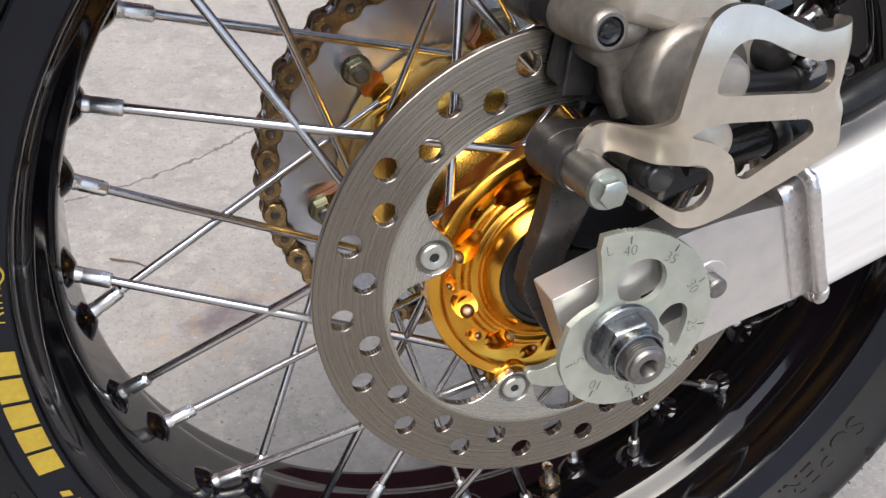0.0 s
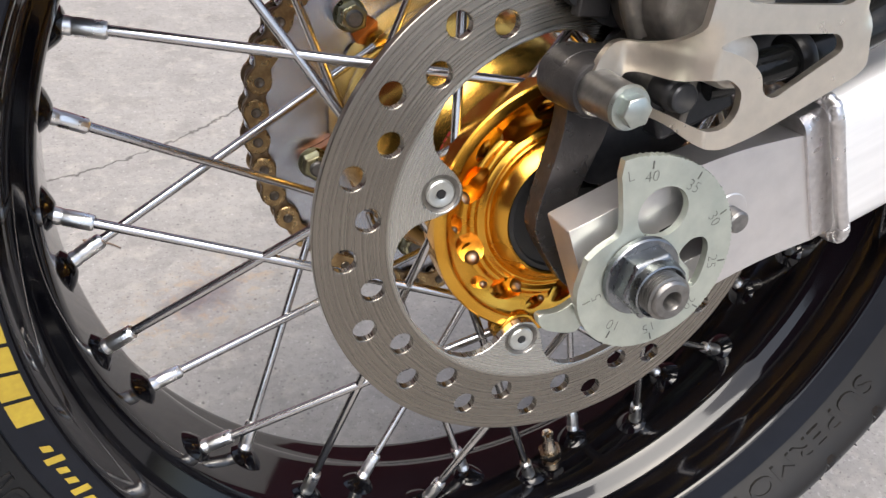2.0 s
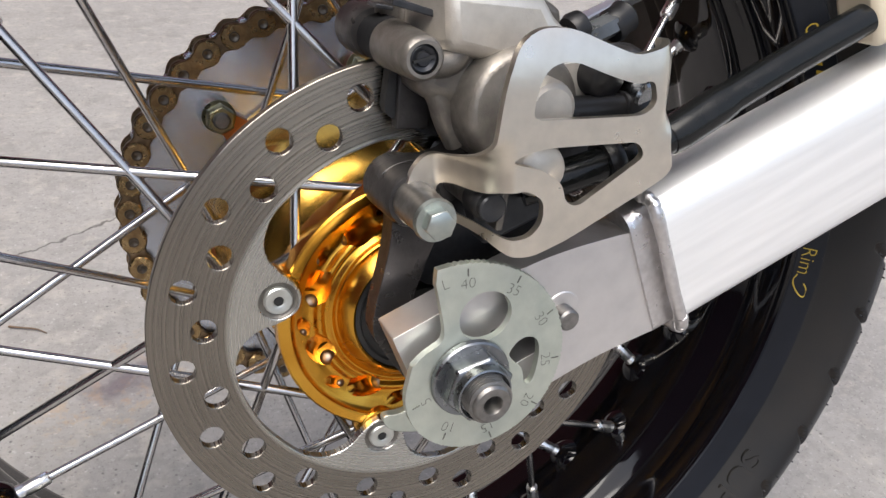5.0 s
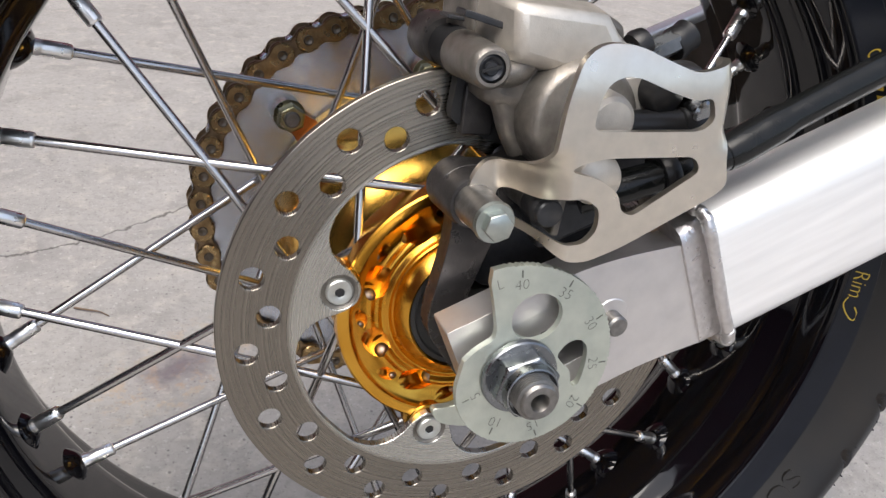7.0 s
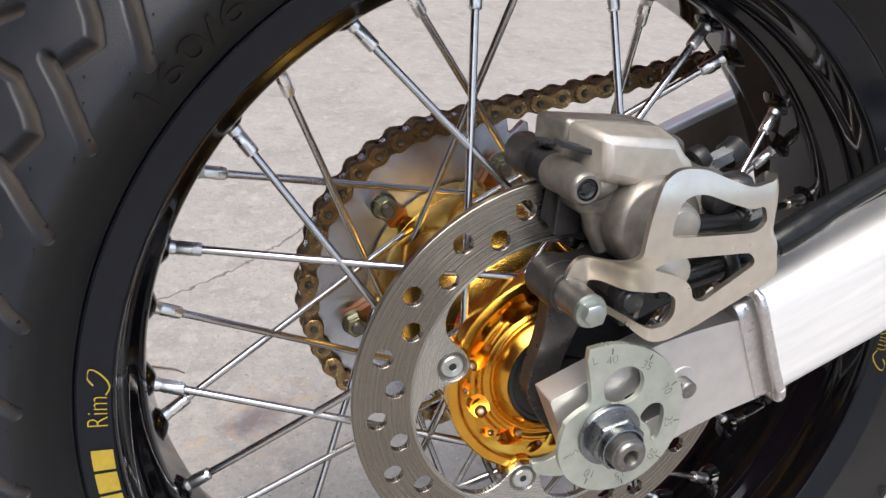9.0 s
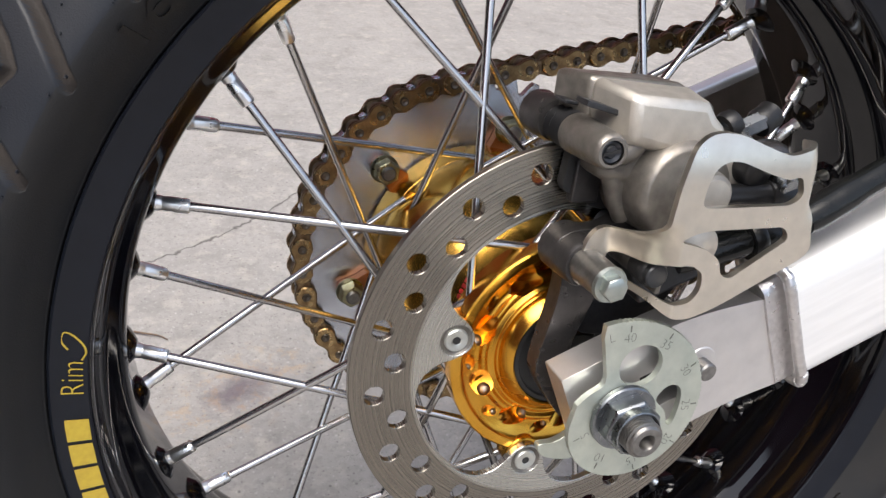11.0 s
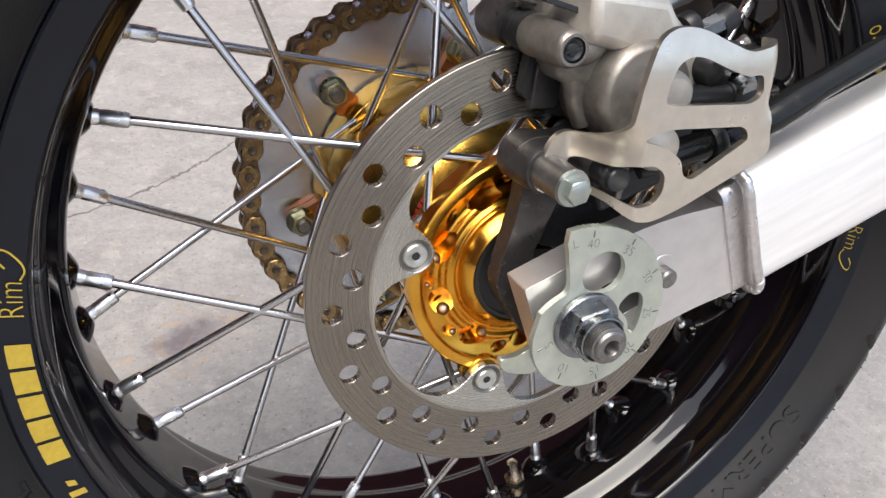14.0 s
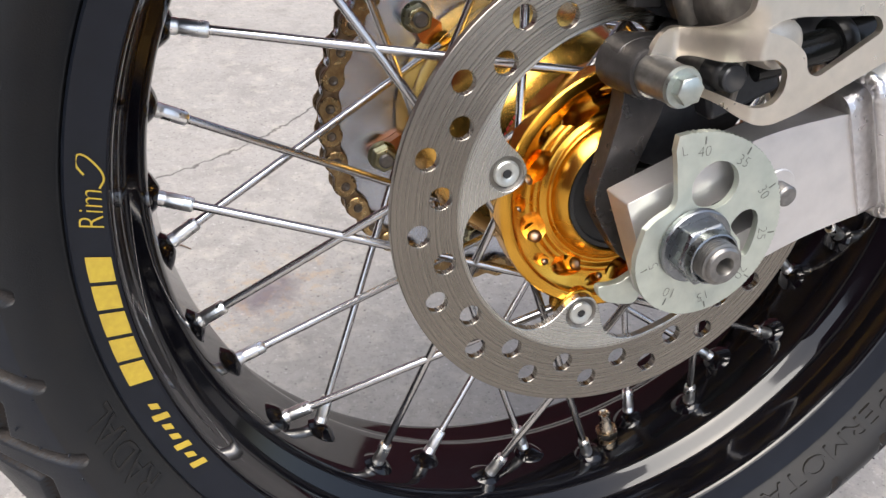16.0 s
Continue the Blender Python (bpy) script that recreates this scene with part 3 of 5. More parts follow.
tagged(part("moulding_nub", nubs, RUBBER, tyre, "tiny rubber moulding nubs"), kind="stuff")

# rim: bed, stepped walls, flat flanges
half = [(0.0, 0.2025), (0.0180, 0.2025), (0.0225, 0.2028), (0.0262, 0.2040), (0.0295, 0.2066), (0.0328, 0.2098), (0.0362, 0.2124), (0.0405, 0.2138), (0.0460, 0.2143), (0.0540, 0.2147), (0.0575, 0.2153), (0.0588, 0.2162)]
flange = [(0.0588, 0.2162), (0.0596, 0.2169), (0.0622, 0.2250), (0.0642, 0.2288), (0.0648, 0.2302), (0.0640, 0.2312), (0.0610, 0.2312), (0.0590, 0.2290)]
outer = [(0.0560, 0.2220), (0.0400, 0.2190), (0.0, 0.2120)]
bed = [(MID - y, r) for y, r in half[::-1]] + [(MID + y, r) for y, r in half[1:]]
rim = part("rim", lathe(bed, 360), RIM, wheel, "glossy black anodised alloy rim", sharp=25)
for s in (-1, 1):
    part("flange", lathe([(MID + s * y, r) for y, r in flange + outer[:1]], 360), RIM_SIDE, rim, "satin black rim flange", sharp=30)
    part("well", lathe([(MID + s * y, r) for y, r in outer], 180), RIM_SIDE, rim)
decal = lambda angle, r=0.2222: round_wheel(angle, r, MID - 0.0613, 0.0004, slope=-0.29)
# the maker's name as five plain slanted blocks
for i in range(10):
    w, h = 0.0104, 0.0092
    bm = bmesh.new()
    place = decal(-166.6 - 3.1 * (i % 5) + 183 * (i // 5))
    vs = [bm.verts.new(place(x, y, 0)) for x, y in ((-w / 2 - 0.0012, -h / 2), (w / 2 - 0.0012, -h / 2), (w / 2 + 0.0012, h / 2), (-w / 2 + 0.0012, h / 2))]
    bm.faces.new(vs)
    bmesh.ops.subdivide_edges(bm, edges=bm.edges[:], cuts=3, use_grid_fill=True)
    part("mark", bm, YELLOW, rim, "yellow maker's mark block")
for at in (174.9, -2.2):
    place = decal(at, 0.2220)
    part("lettering", lettering("Rim", 0.0125, lambda x, h, d: place(x * 0.82, h, d), shear=0.28, thin=0.0002), YELLOW, rim, "yellow printed script word")
    swash = curve_points([(0.0085, -0.0030, 0), (0.0120, -0.0045, 0), (0.0160, -0.0030, 0), (0.0205, 0.0010, 0), (0.0215, 0.0040, 0), (0.0180, 0.0046, 0), (0.0140, 0.0020, 0)], 5)
    bm = bmesh.new()
    rows = []
    for p, q in zip(swash, swash[1:] + [2 * swash[-1] - swash[-2]]):
        d = (q - p).normalized()
        rows.append([bm.verts.new(place(p.x - d.y * k, p.y + d.x * k, 0)) for k in (-0.00036, 0.00036)])
    for a, b in zip(rows, rows[1:]):
        bm.faces.new((a[0], a[1], b[1], b[0]))
    part("swash", bm, YELLOW, rim, "yellow printed flourish")
for i in range(14):
    bm = bmesh.new()
    w, h = 0.0032, 0.0032 + 0.0028 * (i % 7 in (0, 2, 5))
    place = decal(-152.6 - 1.55 * (i % 7) + 183 * (i // 7), 0.2225)
    if i == 7:
        rows = [[bm.verts.new(place(q * math.cos(TAU * k / 18), 1.4 * q * math.sin(TAU * k / 18), 0)) for k in range(18)] for q in (0.0016, 0.0022)]
        for k in range(18):
            bm.faces.new((rows[0][k], rows[0][k - 1], rows[1][k - 1], rows[1][k]))
    else:
        bm.faces.new([bm.verts.new(place(x, y, 0)) for x, y in ((-w / 2 - 0.001, -h / 2), (w / 2 - 0.001, -h / 2), (w / 2 + 0.001, h / 2), (-w / 2 + 0.001, h / 2))])
    part("mark", bm, YELLOW, rim, "small yellow maker's mark bar")

# hub
HUB_PROFILE = [(-0.0360, 0.0560), (-0.0385, 0.0588), (-0.0505, 0.0593), (-0.0524, 0.0590), (-0.0530, 0.0582), (-0.0530, 0.0546), (-0.0527, 0.0539), (-0.0514, 0.0534)] + [(q.x, q.y) for q in curve_points([(-0.0500, 0.0520, 0), (-0.0478, 0.0480, 0), (-0.0468, 0.0446, 0), (-0.0474, 0.0429, 0), (-0.0492, 0.0417, 0), (-0.0497, 0.0404, 0), (-0.0488, 0.0392, 0), (-0.0482, 0.0382, 0), (-0.0492, 0.0368, 0), (-0.0500, 0.0358, 0), (-0.0494, 0.0348, 0), (-0.0489, 0.0340, 0)], 5)] + [(-0.0494, 0.0334), (-0.0510, 0.0331), (-0.0520, 0.0328), (-0.0562, 0.0290), (-0.0567, 0.0284), (-0.0562, 0.0276), (-0.0400, 0.0276)]
HUB_BACK = [(-0.0360, 0.0560), (-0.0320, 0.0450)] + [(q.x, q.y) for q in curve_points([(-0.0240, 0.0378, 0), (-0.0120, 0.0368, 0), (0.0000, 0.0430, 0), (0.0100, 0.0525, 0), (0.0200, 0.0592, 0), (0.0320, 0.0636, 0), (0.0440, 0.0662, 0), (0.0560, 0.0680, 0)], 4)] + [(0.0606, 0.0682), (0.0622, 0.0674), (0.0626, 0.0648), (0.0646, 0.0644), (0.0660, 0.0662), (0.0690, 0.0670), (0.0840, 0.0675), (0.0840, 0.0300), (0.0700, 0.0276), (-0.0400, 0.0276)]
hub_me = to_mesh("hub", lathe(HUB_PROFILE[:-1] + [(-0.0356, 0.0276), (-0.0356, 0.0560)], 256, closed=True), GOLD, 30)
drum_me = to_mesh("hub_drum", lathe([(-0.0355, 0.0556)] + HUB_BACK[1:-1] + [(-0.0355, 0.0276)], 256, closed=True), GOLD_LIT, 30)
R_NIP = [-161.5 + 20 * k for k in range(18)]
L_NIP = [-171.5 + 20 * k for k in range(18)]


SPOKES = []
for k in range(18):
    SPOKES.append((polar(R_NIP[k] + 1.0 * (k % 2), 0.2016, MID - 0.0085), polar(R_NIP[k] + (52 if k % 2 else -52), 0.0555, -0.0440), k % 2))
    nip = polar(L_NIP[k] + 1.1 * (k % 2), 0.2016, MID + 0.0085)
    headp = polar(L_NIP[k] + 51, 0.0635, 0.0495) if k % 2 else polar(L_NIP[k] - 50, 0.0690, 0.0550)
    SPOKES.append((nip, headp + (nip - headp).normalized() * 0.004, k % 2))
cutters, drum_cutters, seats_r = [], [], []
for nip, headp, odd in SPOKES[1::2]:
    d = (nip - headp).normalized()
    drum_cutters.append(rod(headp - d * 0.010, headp + d * 0.018, 0.0046, n=16))
for k in range(9):
    # slanted spoke pockets: a deep one that ends in a round head and a narrow one beside it
    for a, r, y, size, way, steep in ((-146 + 40 * k, 0.0418, -0.0392, 0.0056, -1, 0.85), (-170 + 40 * k, 0.0470, -0.0430, 0.0028, -1, 0.80)):
        c = polar(a, r, y)
        t = Vector((-math.sin(radians(a)) * way, -steep, math.cos(radians(a)) * way)).normalized()
        cutters.append(rod(c, c + t * 0.030, size, n=20))
        seats_r.append((c, t, size))
hub_me = cut(hub_me, cutters)
hub = part("hub", hub_me, GOLD, wheel, "gold anodised machined hub")
drum = part("hub_drum", cut(drum_me, drum_cutters), GOLD_LIT, wheel, "flared gold hub drum with spoke holes, sky reflection in its colour")
for c, t, size in seats_r:
    c = c + Vector((c.x, 0, c.z)).normalized() * size * 0.2 + Vector((0, -0.25 * size, 0))
    part("spoke_head", turned([(-0.002, 0), (-0.002, size * 0.56), (0.0010, size * 0.62), (0.0024, size * 0.54), (0.0033, size * 0.32), (0.0035, 0)], c, t, 18), HEAD, hub, "domed steel spoke head", sharp=60)
part("oil_seal", lathe([(-0.0540, 0.0277), (-0.0556, 0.0272), (-0.0558, 0.0252), (-0.0544, 0.0244), (-0.0544, 0.0180), (-0.0590, 0.0165), (-0.0660, 0.0160), (-0.0660, 0.0090)], 64), DARK, hub, "black rubber oil seal")
for k in range(4):
    c = polar(164.4 + 90 * k, 0.0605, 0)
    part("disc_ear", turned([(0, 0), (0, 0.0092), (0.0010, 0.0098), (0.012, 0.0098), (0.016, 0.006), (0.016, 0)], (c.x, -0.0538, c.z), (0, 1, 0), 28), GOLD, hub, bevel=0.0006)
for k in range(6):
    a = 135.5 + 60 * k
    c = polar(a, 0.0800, 0)
    part("sprocket_ear", plate(rounded([(0.060, -0.0100), (0.074, -0.0056), (0.0868, -0.0056), (0.0868, 0.0056), (0.074, 0.0056), (0.060, 0.0100)], [0.002, 0.010, 0.0054, 0.0054, 0.010, 0.002]), 0.0800, 0.0866), GOLD_REDDENED, drum, "gold hub ear with a red reflection coloured in", bevel=0.0022, m=Matrix.Rotation(-radians(a), 4, "Y"))
# red maker's mark round the hub's waist, as plain bars
waist_y, waist_r = zip(*HUB_BACK[1:-10])
for i in range(5):
    bm = bmesh.new()
    rows = [[bm.verts.new(polar(165.0 - 4.6 * i - da, float(np.interp(w, waist_y, waist_r)) + 0.0003, w)) for da in (0, 1.1, 2.2, 3.3)] for w in (-0.0085 + 0.0015 * (i % 2), -0.0065, -0.0040)]
    for a, b in zip(rows, rows[1:]):
        for k in range(3):
            bm.faces.new((a[k], a[k + 1], b[k + 1], b[k]))
    part("printed_mark", bm, RED, drum, "small red printed mark")

# spokes, each with its nipple and the black dimple it sits in


def nipple_mesh():
    prof = [(0, 0.0), (0.0, 0.0036), (0.0040, 0.0036), (0.0046, 0.0033), (0.0056, 0.0033), (0.0060, 0.0035), (0.0160, 0.0034), (0.0168, 0.0029), (0.0170, 0.0)]
    bm = bmesh.new()
    n = 24
    rows = [[bm.verts.new((0, y, 0))] if r == 0 else [bm.verts.new(((r * (0.93 if (i % 4 == 0 and 0.0059 < y < 0.0165) else 1)) * math.cos(TAU * i / n), y, (r * (0.93 if (i % 4 == 0 and 0.0059 < y < 0.0165) else 1)) * math.sin(TAU * i / n))) for i in range(n)] for y, r in prof]
    for a, b in zip(rows, rows[1:]):
        for i in range(n):
            j = (i + 1) % n
            if len(a) == 1:
                bm.faces.new((a[0], b[j], b[i]))
            elif len(b) == 1:
                bm.faces.new((a[i], a[j], b[0]))
            else:
                bm.faces.new((a[i], a[j], b[j], b[i]))
    return to_mesh("nipple", bm, CHROME, 30)


NIPPLE = nipple_mesh()
SEAT = to_mesh("nipple_seat", lathe([(-0.0035, 0.0115), (-0.0012, 0.0098), (0.0012, 0.0072), (0.0028, 0.0050), (0.0032, 0.0036), (0.0020, 0.0)], 28), RIM, 40)
for k, (nip, headp, odd) in enumerate(SPOKES):
    d = (headp - nip).normalized()
    q = Vector((0, 1, 0)).rotation_difference(d).to_matrix().to_4x4()
    inward = (-Vector((nip.x, 0, nip.z))).normalized()
    length = (headp - nip).length
    side = -1 if k % 2 == 0 else 1
    end = headp + d * 0.004
    bm = sweep([nip + d * 0.010, nip + d * (length - 0.006), end], 0.0021, 12)
    spoke = part("spoke", bm, SPOKE, wheel, "polished stainless spoke")
    part("nipple", NIPPLE, None, spoke, "chromed spoke nipple", m=Matrix.Translation(nip + d * 0.0005) @ q)
    part("nipple_seat", SEAT, None, spoke, "black dimpled nipple seat", m=Matrix.Translation(nip - d * 0.0005) @ Vector((0, 1, 0)).rotation_difference((d * 0.7 + inward * 0.3).normalized()).to_matrix().to_4x4())

# tyre valve
v0 = polar(-76.6, 0.2030, 0.0005)
vd = (-Vector((v0.x, 0, v0.z))).normalized()
valve = part("valve_stem", turned([(0, 0), (0, 0.0062), (0.0030, 0.0062), (0.0030, 0.0042), (0.0130, 0.0040), (0.0136, 0.0036), (0.0235, 0.0036), (0.0240, 0.0026), (0.0225, 0.0018), (0.0225, 0)], v0, vd, 20), NICKEL, wheel, "short nickel valve stem")
bm = hexagon(0.0125, 0.0, 0.0052, chamfer=0.08)
part("valve_nut", bm, NICKEL, valve, m=Matrix.Translation(v0 + vd * 0.0050) @ Vector((0, 1, 0)).rotation_difference(vd).to_matrix().to_4x4())

# brake disc
DISC_A = 164.4
LOBE = [(0, 0.0522), (3.5, 0.0528), (7.0, 0.0558), (9.5, 0.0605), (11.0, 0.0655), (13.5, 0.0710), (17.5, 0.0755), (23, 0.0782), (30, 0.0792), (45, 0.0795)]
lobe = LOBE + [(90 - a, r) for a, r in LOBE[-2:0:-1]]
inner = [(r * math.cos(radians(DISC_A + 90 * k + a)), r * math.sin(radians(DISC_A + 90 * k + a))) for k in range(4) for a, r in lobe]
inner = smooth_loop(inner, 4)
holes = []
for k in range(36):
    a, r = radians(DISC_A + 10 * k), (0.0980 if k % 2 == 0 else 0.0887)
    holes.append(ring_points(0.0050, 20, r * math.cos(a), r * math.sin(a)))
bolt_at = [polar(DISC_A + 90 * k, 0.0613, 0) for k in range(4)]
for c in bolt_at:
    holes.append(ring_points(0.0080, 28, c.x, c.z))
disc = part("brake_disc", plate(ring_points(0.110, 180), -0.0580, -0.0540, [inner, *holes]), DISC, wheel, "drilled stainless brake disc with worn swept band", bevel=0.0004)
for c in bolt_at:
    seat = part("disc_bolt_seat", turned([(0.0002, 0.0080), (0.0002, 0.0077), (0.0014, 0.0062), (0.0014, 0.0), (0.003, 0.0), (0.003, 0.0080)], (c.x, -0.0578, c.z), (0, 1, 0), 32), CAST_GREY, disc)
    bolt = part("disc_bolt", turned([(0.0010, 0.0018), (-0.0004, 0.0021), (-0.0006, 0.0024), (-0.0006, 0.0052), (0.0000, 0.0058), (0.0016, 0.0058), (0.0016, 0.0)], (c.x, -0.0578, c.z), (0, 1, 0), 32), BOLT, seat, "countersunk hex-socket bolt")
    part("socket", hexagon(0.0036, 0.0, 0.0010, (c.x, -0.0581, c.z), 0.3), DARK, seat)

# sprocket
TEETH, PITCH = 42, 0.015875
PR = PITCH / (2 * math.sin(math.pi / TEETH))
SPR_Y = 0.0900
tooth = []
for k in range(TEETH):
    a0 = TAU * k / TEETH
    for f, r in ((-0.5, PR - 0.0052), (-0.36, PR - 0.0042), (-0.24, PR + 0.0002), (-0.10, PR + 0.0046), (0.10, PR + 0.0046), (0.24, PR + 0.0002), (0.36, PR - 0.0042)):
        a = a0 + f * TAU / TEETH
        tooth.append((r * math.cos(a), r * math.sin(a)))
sprocket = part("sprocket", plate(tooth, SPR_Y - 0.003, SPR_Y + 0.003, [ring_points(0.052, 72)]), SPROCKET, wheel, "brushed alloy rear sprocket", bevel=0.0005)
for k in range(6):
    c = polar(135.5 + 60 * k, 0.0800, 0)
    nut = part("sprocket_nut", hexagon(0.0134, -0.0040, 0.0046, (c.x, 0.0748, c.z), 0.4 + k, chamfer=0.12), BRASS_NUT, sprocket, "yellow zinc flange nut", bevel=0.0004)
    part("washer", turned([(0, 0), (0, 0.0072), (0.0014, 0.0086), (0.0022, 0.0086), (0.0022, 0)], (c.x, 0.0778, c.z), (0, 1, 0), 28), BRASS_NUT, nut)
    part("stud_end", turned([(0, 0), (0, 0.0034), (0.0010, 0.0044), (0.010, 0.0044), (0.010, 0)], (c.x, 0.0684, c.z), (0, 1, 0), 20), AXLE_STEEL, nut)

# ---- drive chain ----
chain = thing("drive_chain", "oily gold roller chain wrapped round the sprocket", "chain")


def figure_eight(p, r, waist):
    pts = []
    for cx, s in ((p / 2, 1), (-p / 2, -1)):
        for i in range(9):
            a = radians(-115 + 230 * i / 8) if s > 0 else radians(65 + 230 * i / 8)
            pts.append((cx + r * math.cos(a), r * math.sin(a)))
        pts.append((0, s * waist if s > 0 else -waist))
    return smooth_loop(pts, 2)


def outer_link():
    bm = bmesh.new()
    o, i = figure_eight(PITCH, 0.0066, 0.0041), figure_eight(PITCH, 0.0060, 0.0035)
    for s in (-1, 1):
        loft(i, o, s * 0.0093, s * 0.0088, bm)
        loft(o, o, s * 0.0088, s * 0.0076, bm)
    return to_mesh("outer_link", bm, CHAIN_GOLD, 40)


def inner_link():
    bm = bmesh.new()
    o, i = figure_eight(PITCH, 0.0070, 0.0043), figure_eight(PITCH, 0.0064, 0.0037)
    for s in (-1, 1):
        loft(i, o, s * 0.0071, s * 0.0066, bm)
        loft(o, o, s * 0.0066, s * 0.0052, bm)
    return to_mesh("inner_link", bm, CHAIN_STEEL, 40)


def pins():
    bm = bmesh.new()
    for x in (-PITCH / 2, PITCH / 2):
        turned([(-0.0100, 0), (-0.0100, 0.0012), (-0.0103, 0.0016), (-0.0103, 0.0023), (-0.0099, 0.0027), (0.0104, 0.0026), (0.0108, 0.0021), (0.0108, 0)], (x, 0, 0), (0, 1, 0), 14, bm)
    return to_mesh("pin", bm, CHAIN_DARK, 40)


def rollers():
    bm = bmesh.new()
    for x in (-PITCH / 2, PITCH / 2):
        turned([(-0.0050, 0), (-0.0050, 0.0050), (0.0050, 0.0050), (0.0050, 0)], (x, 0, 0), (0, 1, 0), 16, bm)
    return to_mesh("roller", bm, CHAIN_DARK, 40)


OUTER, INNER, PINS, ROLLERS = outer_link(), inner_link(), pins(), rollers()
TOP_DIR, LOW_DIR = 9.7, 24.0
# the run of pin centres: lower run, round the sprocket, upper run
wrap_from, wrap_to = LOW_DIR - 90 + 360, TOP_DIR + 90
start = math.floor(wrap_to / (360 / TEETH)) * (360 / TEETH) + 360 / TEETH / 2
seats = []
a = start
while a < wrap_from:
    seats.append(a)
    a += 360 / TEETH
nodes = [polar(a, PR, SPR_Y) for a in seats]
top_first, low_last = nodes[0], nodes[-1]
up = Vector((math.cos(radians(TOP_DIR)), 0, math.sin(radians(TOP_DIR))))
low = Vector((math.cos(radians(LOW_DIR)), 0, math.sin(radians(LOW_DIR))))
nodes = [top_first + up * PITCH * k for k in range(30, 0, -1)] + nodes + [low_last + low * PITCH * k for k in range(1, 31)]
for i, (p, q) in enumerate(zip(nodes, nodes[1:])):
    mid, d = (p + q) / 2, q - p
    m = Matrix.Translation(mid) @ Matrix.Rotation(-math.atan2(d.z, d.x), 4, "Y")
    if i % 2:
        link = part("outer_link", OUTER, None, chain, m=m)
        part("pin", PINS, None, link)
    else:
        link = part("inner_link", INNER, None, chain, m=m)
        part("roller", ROLLERS, None, link)

# ---- swingarm ----
ARM_A = 21.5
swingarm = thing("swingarm", "brushed aluminium box-section swingarm with welded axle lugs", "swingarm")
ARM_M = Matrix.Rotation(-radians(ARM_A), 4, "Y")


def beam(s0, s1, y0, y1, h0, h1, r, grow=0.0):
    """A box tube along the arm with rounded corners."""
    bm = bmesh.new()
    sec = rounded([(y0, h0), (y1, h0), (y1, h1), (y0, h1)], r, 6)
    rows = []
    for s, k in ((s0, 0.0), (s0 + 0.12, 0.24), (s1, 1.0)):
        rows.append([bm.verts.new((s, y, h + (grow * k if h > (h0 + h1) / 2 else 0))) for y, h in sec])
    for a, b in zip(rows, rows[1:]):
        for i in range(len(sec)):
            j = (i + 1) % len(sec)
            bm.faces.new((a[i], a[j], b[j], b[i]))
    bm.faces.new(rows[0])
    bm.faces.new(rows[-1][::-1])
    return bm


